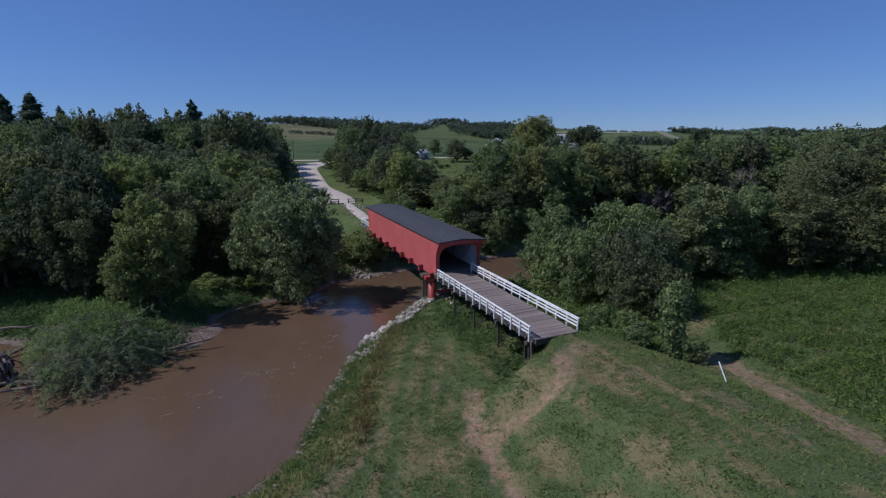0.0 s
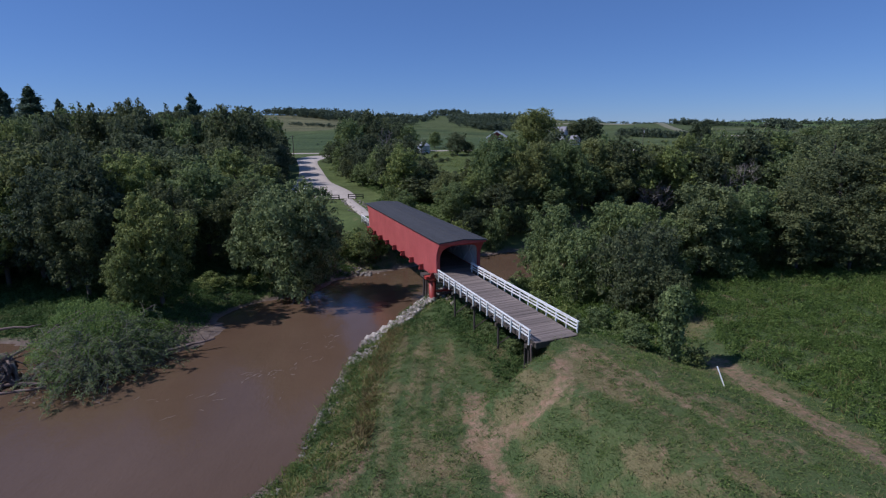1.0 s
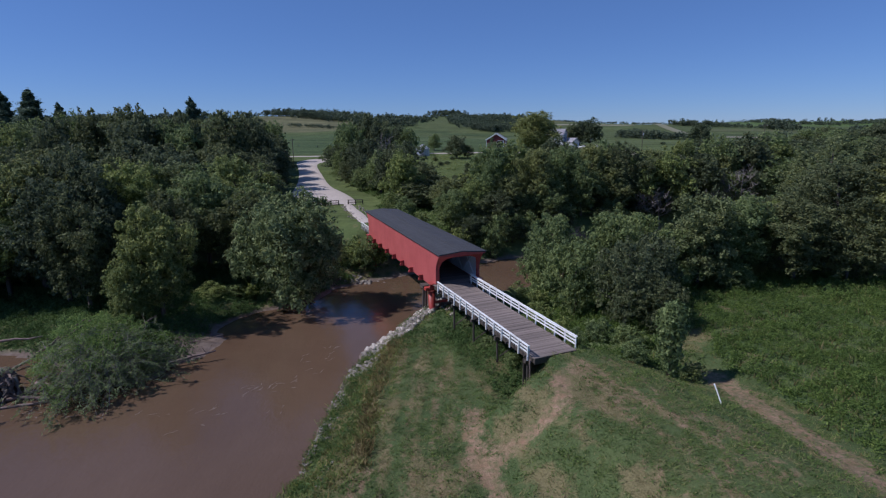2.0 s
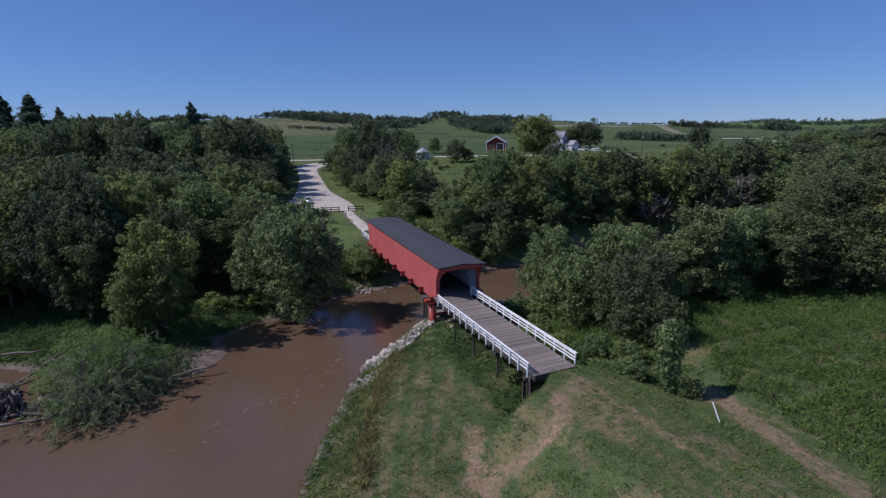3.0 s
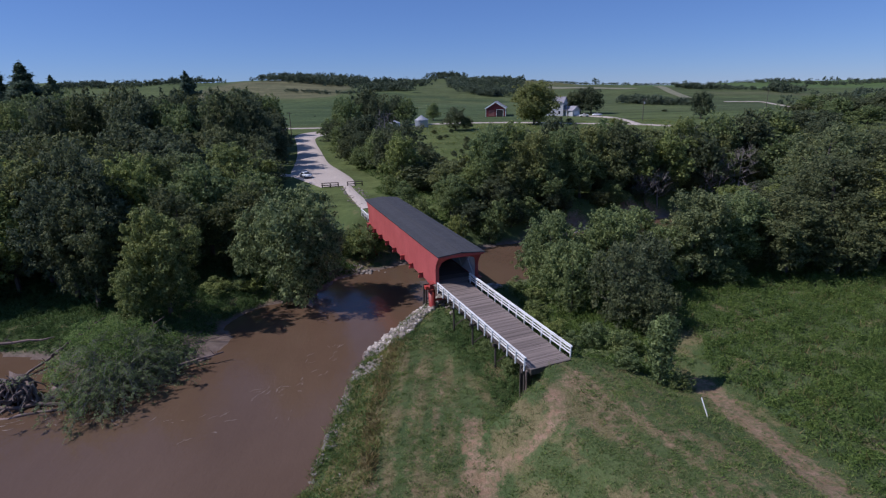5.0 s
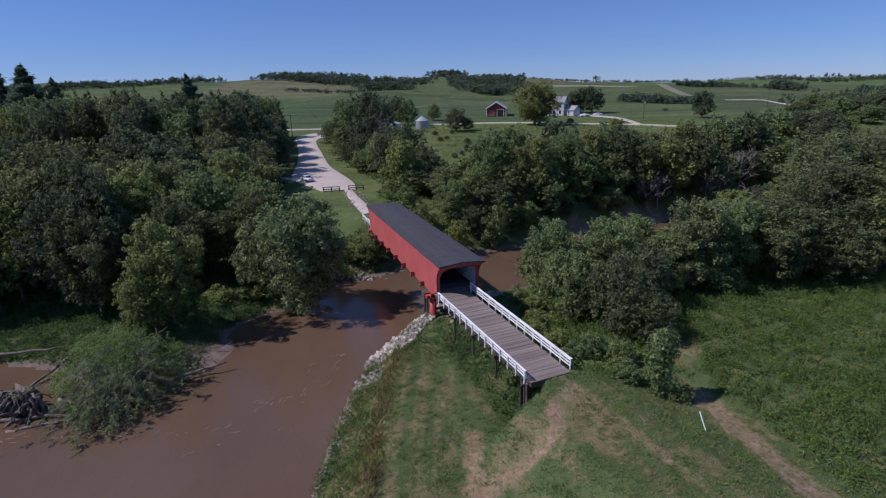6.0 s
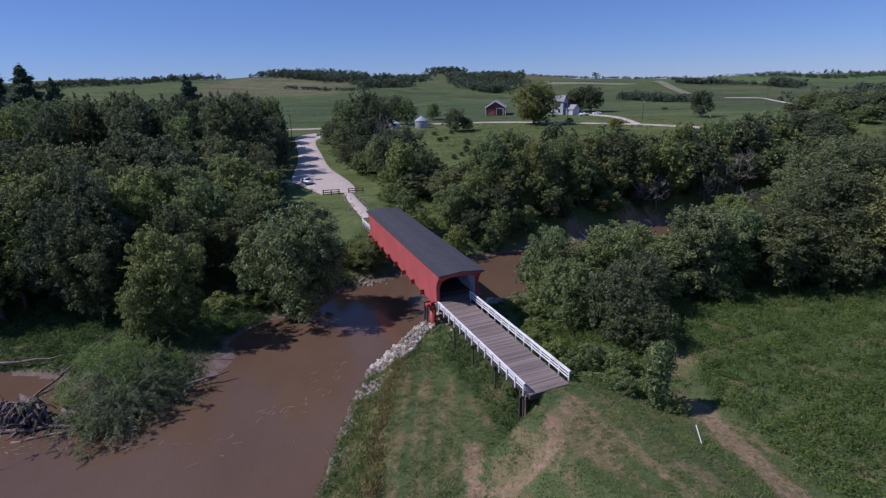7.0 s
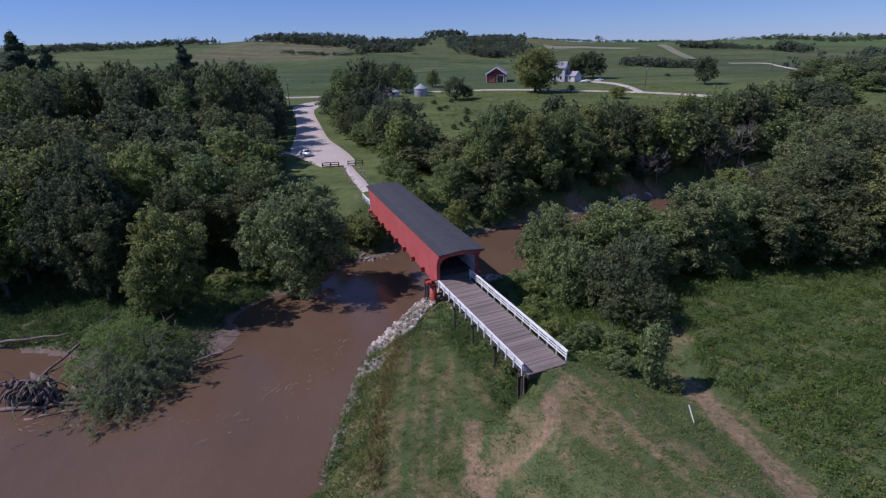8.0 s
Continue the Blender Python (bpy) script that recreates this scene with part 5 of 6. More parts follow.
# far woods, hedges and skyline trees
def far_woods():
    rng = np.random.default_rng(8)
    spots = []

    def row(a, b, n, jitter, size):
        for t in rng.uniform(0, 1, int(n * 1.8)):
            p = np.array(a) * (1 - t) + np.array(b) * t + rng.normal(size=2) * jitter * 1.3
            spots.append((*p, size * rng.choice((0.45, 0.6, 0.8, 1.0))))

    row((-620, 540), (-420, 556), 80, 10, 10)
    row((-420, 556), (-249, 630), 170, 7, 9)
    row((-195, 645), (-95, 640), 100, 9, 12)
    row((-180, 700), (-85, 700), 90, 10, 12)
    row((-152, 562), (-66, 503), 60, 2.5, 4.5)
    row((-72, 566), (-35, 545), 45, 6, 12)
    row((-72, 640), (-25, 640), 50, 9, 13)
    row((-44, 660), (-6, 860), 70, 5, 6)
    row((-8, 868), (32, 862), 40, 5, 13)
    row((24, 530), (30, 800), 70, 6, 11)
    row((27, 520), (52, 502), 50, 5, 9)
    row((52, 505), (84, 565), 50, 6, 8)
    row((50, 560), (62, 760), 110, 10, 10)
    row((80, 570), (90, 760), 50, 6, 8)
    row((85, 905), (430, 900), 190, 8, 5.5)
    row((427, 768), (640, 765), 130, 8, 8)
    row((430, 900), (900, 900), 90, 10, 8)
    row((124, 376), (139, 353), 40, 3, 7.5)
    row((139, 351), (156, 344), 30, 3, 6)
    row((220, 515), (257, 513), 60, 4, 7.5)
    row((257, 511), (289, 483), 40, 3, 5)
    row((288, 480), (302, 474), 26, 4, 11)
    row((305, 425), (430, 400), 80, 9, 8)
    row((205, 300), (340, 330), 110, 10, 8)
    row((300, 350), (520, 380), 110, 25, 10)
    row((250, 270), (460, 310), 110, 20, 10)
    row((-700, 300), (-260, 300), 70, 30, 12)
    row((-420, 190), (-200, 230), 60, 22, 12)
    row((-330, 90), (-230, 180), 60, 20, 11)
    row((330, 120), (460, 220), 60, 25, 11)
    row((-110, 300), (-60, 420), 14, 14, 2.0)
    for x, y, s in ((231, 838, 15), (216, 838, 8), (126, 866, 13), (120, 864, 9), (-150, 548, 6), (-137, 541, 5)):
        spots.append((x, y, s))
    vs, fs, at = [], [], 0
    for x, y, s in spots:
        z = ground_at(x, y)
        c = np.array((x, y, z + s * 0.42))
        for j in range(8):
            d = unit(rng.normal(size=3)) * s * np.array((0.42, 0.42, 0.34)) * rng.uniform(0.35, 1.0)
            r = s * rng.uniform(0.10, 0.20)
            q = unit(rng.normal(size=(15, 3)))
            v, f = leaf_blades(c + d + q * r * rng.uniform(0.5, 1.15, (15, 1)), unit(q + 0.45 * rng.normal(size=(15, 3)) + np.array((0, 0, 0.2))), s * rng.uniform(0.08, 0.15, 15), rng, 0.9)
            vs.append(v), fs.append(f + at)
            at += len(v)
    # the haze over the far hills is in the leaf colour
    ob = new("far_woods", mesh_from("far_woods", np.concatenate(vs), np.concatenate(fs), LEAF_HAZED))
    tagged(ob, "dark green hedgerows and woods on the distant hills, haze tinted into their colour", "woods", kind="stuff")


far_woods()

# ---------------------------------------------------------------- the near bank: stones, driftwood, willow
def stone_mesh(seed):
    rng = np.random.default_rng(seed)
    v = np.clip(ICO1_V * rng.uniform(0.75, 1.5, (len(ICO1_V), 1)), -0.72, 0.72) * np.array((1.3, rng.uniform(0.7, 1.1), rng.uniform(0.5, 0.9)))
    return mesh_from("stone", v, ICO1_F, (STONE, PALE_STONE)[seed % 2])


def riprap():
    rng = random.Random(17)
    kinds = [stone_mesh(k) for k in range(9)]
    th = thing("riprap", pose(-6, 58, 0), "bank of broken pale limestone rip-rap above the water", "stones")
    line = [(5.5, 69.5), (1.8, 67.2), (-2.4, 65), (-5.2, 60), (-8.2, 53), (-9.3, 44.4), (-9.6, 36.5), (-10.4, 28)]
    spots = []
    for (ax, ay), (bx, by) in zip(line, line[1:]):
        L = math.hypot(bx - ax, by - ay)
        nx, ny = -(by - ay) / L, (bx - ax) / L
        wide = 4.2 if ay > 58 else 2.3 if ay > 52 else 0.95 if ay > 44 else 0.6
        n = int(L * wide * (30 if ay > 53.5 else 20 if ay > 37 else 15))
        for k in range(n):
            t = rng.uniform(0, 1)
            off = rng.uniform(-0.35, wide) * (1.0 if ay > 52 else rng.choice((1, 0.6, 1)))
            if ay <= 53.5 and math.sin(t * L * 1.1 + ay) + 0.6 * math.sin(t * L * 2.7) < -0.3:
                continue
            x, y = ax + (bx - ax) * t + nx * off, ay + (by - ay) * t + ny * off
            spots.append((x, y, rng.triangular(0.07, 0.32, 0.13) * (1.5 if ay > 58 else 1.15 if ay > 52 else 0.8)))
    for k in range(14):
        spots.append((-7.8 + rng.gauss(0, 0.3), 31.0 + rng.gauss(0, 1.5), rng.uniform(0.08, 0.18)))
    for k in range(150):
        spots.append((0.2 + rng.gauss(0, 1.7), 62.6 + rng.gauss(0, 1.9), rng.uniform(0.14, 0.42)))
    for k in range(40):
        spots.append((-13.5 + rng.gauss(0, 2.2), 80.6 + rng.gauss(0, 0.7), rng.uniform(0.2, 0.4)))
    for k in range(110):
        t = rng.uniform(0, 1)
        spots.append((-21.3 + 7.2 * t + rng.choice((-1.5, 1.5)) + rng.gauss(0, 0.35), 122 - 20 * t + rng.gauss(0, 0.8), rng.uniform(0.1, 0.3)))
    spots.sort(key=lambda s: -s[2])
    inv = Matrix.Translation((6, -58, 0))
    rest = []
    for i, (x, y, r) in enumerate(spots):
        m = pose(x, y, max(ground_at(x, y), -0.1) + r * 0.12, rng.uniform(-30, 30), rng.uniform(-30, 30), rng.uniform(0, 360)) @ Matrix.Scale(r, 4)
        if i < 300:
            o = part("stone", rng.choice(kinds), None, th)
            o.matrix_local = inv @ m
        else:
            rest.append(m)
    vs, fs = [], []
    for i, m in enumerate(rest):
        a = np.array(m)
        me = np.array([v.co[:] for v in kinds[(i * 2) % 9].vertices])
        vs.append(me @ a[:3, :3].T + a[:3, 3]), fs.append(ICO1_F + i * len(ICO1_V))
    if rest:
        o = part("rubble", mesh_from("rubble", np.concatenate(vs) + np.array((6, -58, 0)), np.concatenate(fs), STONE), None, th, "smaller broken stones")
        o["kind"] = "stuff"


riprap()


def log(name, a, b, r0, r1, label, category="log", bend=0.15, knots=3, seed=0):
    rng = random.Random(seed)
    a, b = Vector(a), Vector(b)
    th = thing(name, Matrix.Translation(a), label, category)
    way = b - a
    bm = bmesh.new()
    pts, rad = [], []
    for k in range(8):
        t = k / 7
        pts.append(way * t + Vector((rng.uniform(-1, 1), rng.uniform(-1, 1), rng.uniform(-0.6, 0.6))) * bend * (0 < k < 7))
        rad.append((r0 + (r1 - r0) * t) * rng.uniform(0.9, 1.1))
    tube(bm, pts, rad, 10)
    part("trunk", bm, GREY_WOOD, th, "", True)
    for k in range(knots):
        p = pts[rng.randint(2, 7)]
        w = Vector((rng.uniform(-1, 1), rng.uniform(-1, 1), rng.uniform(0.1, 0.9))).normalized() * rng.uniform(0.6, 1.6)
        bm = bmesh.new()
        tube(bm, [p, p + w * 0.5, p + w + Vector((0, 0, 0.15))], [r1 * 0.5, r1 * 0.4, r1 * 0.12], 6)
        part("branch_stub", bm, GREY_WOOD, th)
    return th


log("driftwood_log", (-43.6, 43.4, 0.10), (-33.6, 44.2, 0.22), 0.22, 0.13, "long barkless grey driftwood log lying in the river", seed=1)
log("driftwood_log", (-42.5, 44.4, 0.2), (-34.8, 45.2, 0.42), 0.20, 0.13, "grey driftwood log stranded against the root mass", seed=2)
log("driftwood_log", (-39.8, 42.0, -0.04), (-34.5, 43.6, 0.12), 0.16, 0.09, "dark wet log half sunk in the river", seed=3)
log("driftwood_log", (-37.8, 46.3, 0.45), (-33.4, 45.0, 0.35), 0.28, 0.16, "short grey driftwood log below the willow", seed=4)
log("fallen_trunk", (-54.0, 55.0, 0.75), (-44.4, 56.4, 1.25), 0.22, 0.09, "pale fallen trunk on the grassy bank", bend=0.2, seed=5)
log("fallen_trunk", (-43.2, 48.6, -0.05), (-40.2, 59.4, 2.3), 0.15, 0.05, "thin pale dead trunk leaning on the bank", bend=0.2, seed=6)
log("fallen_trunk", (-42.0, 52.2, 1.0), (-39.8, 57.0, 3.0), 0.13, 0.06, "short pale broken trunk leaning through the willow", bend=0.12, seed=11)
log("dead_branch", (-28.4, 50.0, 0.45), (-23.6, 52.3, 0.95), 0.20, 0.07, "bare forked branch reaching out over the water", "branch", 0.12, 5, seed=7)
log("dead_branch", (-29.0, 55.0, 0.5), (-24.6, 57.0, 0.9), 0.07, 0.03, "thin dead branch on the mud bank", "branch", 0.15, 5, seed=8)
log("dead_branch", (-35.0, 49.0, 0.8), (-31.6, 56.5, 3.4), 0.12, 0.04, "pale weathered branch standing out of the willow", "branch", 0.2, 4, seed=9)

# the root mass of a drifted tree: a dark tangle of torn roots round a ridged butt
rng = random.Random(23)
th = thing("driftwood_root", pose(-40.7, 45.0, 0.0), "tangled upturned root plate of a drifted dead tree", "tree root")
core = np.random.default_rng(3)
turn = np.arctan2(ICO_V[:, 1], ICO_V[:, 0])
v = ICO_V * (0.95 + 0.28 * np.sin(turn * 7 + ICO_V[:, 2] * 3) + core.uniform(-0.2, 0.2, len(ICO_V)))[:, None] * np.array((1.5, 0.8, 1.4)) + np.array((0.1, 0.8, 1.0))
part("root_core", mesh_from("root_core", v, ICO_F, ROOT_WOOD), None, th, "mud-caked heart of the root plate")
for k in range(74):
    q = Vector((rng.gauss(0, 1.25), rng.uniform(-0.8, 0.3), rng.uniform(0.3, 2.6)))
    way = Vector((q.x * 0.5 + rng.gauss(0, 0.6), rng.gauss(-0.6, 0.4), rng.gauss(-0.1, 0.6))).normalized()
    r, step = rng.triangular(0.05, 0.33, 0.09), rng.uniform(0.18, 0.42)
    line, rad = [], []
    for i in range(9):
        line.append(q.copy())
        rad.append(r * (1.15 - 0.11 * i) * rng.uniform(0.75, 1.25))
        way = (way + Vector((rng.gauss(0, 0.38), rng.gauss(0, 0.3), rng.gauss(-0.22, 0.34)))).normalized()
        q = q + way * step
        q.z = max(q.z, -0.05)
    part("root", tube(bmesh.new(), line, rad, 6), (ROOT_WOOD, GREY_WOOD, ROOT_WOOD, TIMBER, ROOT_WOOD, DEADWOOD)[k % 6], th, "gnarled twisted root wood")


def willow():
    """Arching stems from one stool, bent over the water, with twigs and narrow leaves; dense and fresh on the land side."""
    rng = random.Random(29)
    nrg = np.random.default_rng(29)
    th = thing("willow_thicket", pose(-32.9, 48.0, 0.2), "grey-green willow thicket hanging over the river's edge", "willow bush")
    leafy = []
    for k in range(230):
        a, q = rng.uniform(0, 6.283), math.sqrt(rng.uniform(0.0, 1))
        x, y = math.cos(a) * q * 6.2 - 0.6, math.sin(a) * q * 7.6 + 1.0
        if x + y < -6.8 or x - 0.45 * y > 3.6 + rng.uniform(-2, 1):
            continue
        top = (4.4 * float(smooth(4.5, -3.0, x - 0.5 * y)) + 1.0) * (1 - q ** 2.6) + 0.6
        leafy.append((x, y, rng.uniform(0.3, 1.0) * top, rng.uniform(0.45, 0.85)))
    part("green_foliage", crown_mesh("green_foliage", leafy, 12, 0.25, LEAF_SALLOW, 9, 0.36, -0.35, 0.8), None, th, "fresher green leaves")
    bm = bmesh.new()
    points, ways = [], []
    for k in range(200):
        a = rng.gauss(-0.6, 1.0) if k % 4 else rng.uniform(0, 6.283)
        reach = rng.uniform(3.0, 7.4) * (0.8 if math.cos(a) < -0.3 else 1.0)
        crest = rng.uniform(0.7, 2.3) if -1.5 < a < 0.6 else rng.uniform(1.4, 4.4)
        s = Vector((rng.gauss(-0.4, 1.5), rng.gauss(0.2, 2.0), 0.0))
        side = rng.uniform(-0.25, 0.25)
        line = []
        for i in range(7):
            t = i / 6
            b = a + side * t
            line.append(s + Vector((math.cos(b) * reach * t, math.sin(b) * reach * t * 1.05, crest * math.sin(t * 2.95) + 0.12)))
        tube(bm, line, [0.026, 0.022, 0.018, 0.015, 0.012, 0.009, 0.005], 3, False)
        for j in range(9):
            t = rng.uniform(0.35, 1.0) * 5.99
            p = line[int(t)].lerp(line[int(t) + 1], t % 1)
            d = (line[int(t) + 1] - line[int(t)]).normalized()
            w = (d + Vector((rng.gauss(0, 0.5), rng.gauss(0, 0.5), rng.gauss(0.1, 0.45)))).normalized() * rng.uniform(0.5, 1.5)
            e = p + w - Vector((0, 0, 0.15))
            e.z = max(e.z, 0.02)
            tube(bm, [p, p.lerp(e, 0.5) + Vector((0, 0, 0.06)), e], [0.012, 0.010, 0.005], 3, False)
            for i in range(rng.choice((4, 10, 16, 22))):
                points.append(p.lerp(e, rng.uniform(0.1, 1.05)) + Vector((rng.gauss(0, 0.07), rng.gauss(0, 0.07), rng.gauss(0, 0.07))))
                ways.append((rng.gauss(-0.3, 0.5), rng.gauss(-0.1, 0.5), 0.8))
    v, f = leaf_blades(np.array([p[:] for p in points]), unit(np.array(ways)), 0.26 * nrg.uniform(0.6, 1.3, len(points)), nrg, 0.30)
    part("foliage", mesh_from("foliage", v, f, LEAF_WILLOW), None, th)
    o = part("stem_tangle", bm, DEADWOOD, th, "thin grey willow stems")
    o["kind"] = "stuff"


willow()

# ---------------------------------------------------------------- the meadow
th = thing("marker_post", pose(18.85, 33.4, ground_at(18.85, 33.4)), "slender white plastic post leaning in the grass", "post")
bm = bmesh.new()
tube(bm, [(0, 0, -0.2), (-0.32, 0.68, 1.15)], [0.045, 0.045], 10)
part("shaft", bm, WHITE, th)
part("cap", tube(bmesh.new(), [(-0.32, 0.68, 1.15), (-0.335, 0.71, 1.21)], [0.052, 0.03], 10), WHITE, th)

# ---------------------------------------------------------------- the lot: barriers, car, poles
def barrier(x, y, turn, width):
    th = thing("wooden_barrier", pose(x, y, ground_at(x, y), 0, 0, turn), "brown timber rail barrier beside the path", "barrier", "barriers at the lot")
    for k in (-1, 0, 1) if width > 3 else (-1, 1):
        part("post", boxes((k * (width / 2 - 0.15) - 0.11, k * (width / 2 - 0.15) + 0.11, -0.11, 0.11, -0.3, 0.98), bevel=0.02), TIMBER, th)
    part("top_rail", boxes((-width / 2, width / 2, -0.14, 0.14, 0.985, 1.12), bevel=0.02), TIMBER, th)
    part("lower_rail", boxes((-width / 2, width / 2, -0.19, -0.115, 0.48, 0.66)), TIMBER, th)


barrier(-25.4, 122.4, 8, 3.9)
barrier(-19.9, 123.4, 8, 3.6)


def car(x, y, turn, paint, label):
    th = thing("car", pose(x, y, ground_at(x, y) + 0.10, 0, 0, turn), label, "car")
    side = [(-2.2, 0.42), (-2.25, 0.75), (-2.1, 0.98), (-1.5, 1.02), (-0.85, 1.42), (0.35, 1.44), (1.05, 1.02), (1.9, 0.92), (2.2, 0.72), (2.22, 0.42), (1.9, 0.28), (-1.9, 0.28)]
    bm = bmesh.new()
    prism(bm, side, -0.86, 0.86)
    for v in bm.verts:
        if v.co.z > 1.1:
            v.co.x *= 0.80
    bmesh.ops.bevel(bm, geom=bm.edges[:], offset=0.05, segments=2, affect="EDGES")
    body = part("body", bm, paint, th, "", True)
    for s in (-1, 1):
        bm = bmesh.new()
        q = [bm.verts.new((s * (0.875 if z < 1.1 else 0.725), y, z)) for y, z in ((-1.30, 1.04), (0.92, 1.04), (0.32, 1.36), (-0.80, 1.36))]
        bm.faces.new(q)
        bmesh.ops.solidify(bm, geom=bm.faces[:], thickness=0.02)
        part("side_window", bm, GLASS, body)
        part("headlight", boxes((s * 0.62 - 0.16, s * 0.62 + 0.16, 2.15, 2.24, 0.66, 0.80)), WHITE, body)
        part("tail_light", boxes((s * 0.66 - 0.13, s * 0.66 + 0.13, -2.27, -2.18, 0.72, 0.90)), RED_STEEL, body)
        for wy in (-1.35, 1.35):
            bm = bmesh.new()
            tube(bm, [(s * 0.68, wy, 0.32), (s * 0.90, wy, 0.32)], [0.33, 0.33], 18)
            wheel = part("wheel", bm, RUBBER, th)
            part("rim", tube(bmesh.new(), [(s * 0.895, wy, 0.32), (s * 0.915, wy, 0.32)], [0.2, 0.19], 14), GALVANIZED, wheel)
    for name, pts in (("windscreen", ((1.02, 1.06), (0.42, 1.41))), ("rear_window", ((-1.45, 1.06), (-0.92, 1.39)))):
        bm = bmesh.new()
        (ya, za), (yb, zb) = pts
        d = 0.05 if name == "windscreen" else -0.05
        q = [bm.verts.new(c) for c in ((-0.74, ya + d, za), (0.74, ya + d, za), (0.62, yb + d, zb), (-0.62, yb + d, zb))]
        bm.faces.new(q)
        bmesh.ops.solidify(bm, geom=bm.faces[:], thickness=0.02)
        part(name, bm, GLASS, body)


car(-33.9, 134.9, 215, SILVER, "silver sedan parked on the pale gravel lot")
car(70.5, 272.0, 95, WHITE, "white pickup-sized car parked by the farmhouse")
car(77.5, 274.0, 80, SILVER, "silver car parked beside the farm driveway")


def utility_pole(x, y, high, turn, transformer=False):
    th = thing("utility_pole", pose(x, y, ground_at(x, y), 0, 0, turn), "weathered wooden utility pole with a crossarm", "utility pole", "utility poles")
    part("pole", tube(bmesh.new(), [(0, 0, -0.5), (0, 0, high)], [0.16, 0.11], 9), BARK, th)
    part("crossarm", boxes((-1.1, 1.1, 0.1, 0.2, high - 0.6, high - 0.46)), BARK, th)
    for x0 in (-1.0, 0.0, 1.0):
        part("insulator", tube(bmesh.new(), [(x0, 0.15, high - 0.46), (x0, 0.15, high - 0.28)], [0.05, 0.035], 7), WHITE, th)
    if transformer:
        part("transformer", tube(bmesh.new(), [(0.3, 0, high - 2.3), (0.3, 0, high - 1.3)], [0.28, 0.28], 12), GALVANIZED, th, "grey transformer can")


utility_pole(-47.5, 166.0, 9.5, 20)
utility_pole(-55.5, 205.0, 9.5, 20)
utility_pole(90.0, 246.0, 9.5, -30, True)
utility_pole(176.0, 300.0, 9.5, -30)
utility_pole(61.0, 266.0, 8.5, 10)

# ---------------------------------------------------------------- the farm
def gable_house(name, x, y, turn, w, d, eave, ridge, wall_mat, roof_mat, label, category, over=0.4, base=None):
    z = ground_at(x, y) - 0.15 if base is None else base
    th = thing(name, pose(x, y, z, 0, 0, turn), label, category)
    bm = bmesh.new()
    o = [(-w / 2, 0), (w / 2, 0), (w / 2, eave), (0, ridge), (-w / 2, eave)]
    a = [bm.verts.new((px, -d / 2, pz)) for px, pz in o]
    b = [bm.verts.new((px, d / 2, pz)) for px, pz in o]
    bm.faces.new(a), bm.faces.new(b[::-1])
    for k in range(5):
        bm.faces.new((a[k], b[k], b[(k + 1) % 5], a[(k + 1) % 5]))
    bmesh.ops.recalc_face_normals(bm, faces=bm.faces)
    wall = part("wall", bm, wall_mat, th)
    ang = math.atan2(ridge - eave, w / 2)
    L = math.hypot(w / 2, ridge - eave) + over
    for s in (-1, 1):
        m = Matrix.Translation((0, 0, ridge + 0.02)) @ pose(0, 0, 0, 0, s * math.degrees(ang), 0)
        part("roof", boxes((min(0, s * L), max(0, s * L), -d / 2 - over, d / 2 + over, 0.0, 0.18, m)), roof_mat, th)
    return th


def window(th, x, y, z, w, h, face):
    """A sash window on the wall that faces -y (face 0) or -x (face 1)."""
    f = boxes((x - w / 2 - 0.1, x + w / 2 + 0.1, y - 0.05, y + 0.02, z - 0.1, z + h + 0.1)) if face == 0 else boxes((x - 0.05, x + 0.02, y - w / 2 - 0.1, y + w / 2 + 0.1, z - 0.1, z + h + 0.1))
    win = part("window", f, WHITE, th)
    g = boxes((x - w / 2, x + w / 2, y - 0.07, y - 0.052, z, z + h)) if face == 0 else boxes((x - 0.07, x - 0.052, y - w / 2, y + w / 2, z, z + h))
    part("pane", g, GLASS, win)


barn = gable_house("barn", 29.4, 291.0, -9, 10.0, 13.0, 4.3, 7.4, BARN_RED, ROOF_GREY, "dark red wooden barn with white roof edges", "barn", 0.5)
# a dark sheet on the wall stands for the unlit inside
part("doorway", boxes((0.5, 3.7, -6.56, -6.51, 0.1, 3.3)), INSIDE_SHADE, barn, "dark sheet for the shade inside the open doorway")
part("door", boxes((-3.6, -0.6, -6.62, -6.52, 0.2, 3.2)), surface("faded_red", (0.30, 0.10, 0.09), (0.36, 0.14, 0.12), 1, 8), barn, "faded pinkish sliding door")
part("door_frame", boxes((0.3, 0.5, -6.60, -6.51, 0.1, 3.45), (3.7, 4.0, -6.60, -6.51, 0.1, 3.45), (0.3, 4.0, -6.60, -6.51, 3.45, 3.65)), WHITE, barn, "white door frame")
for s in (-1, 1):
    ang = math.degrees(math.atan2(3.1, 5.0))
    m = Matrix.Translation((0, -7.06, 7.40)) @ pose(0, 0, 0, 0, s * ang, 0)
    part("barge_board", boxes((min(0, s * 6.4), max(0, s * 6.4), -0.12, 0.0, -0.42, 0.20, m)), WHITE, barn, "white barge board")
    part("corner_board", boxes((s * 4.95 - 0.15, s * 4.95 + 0.15, -6.56, -6.50, 0, 4.2)), WHITE, barn)

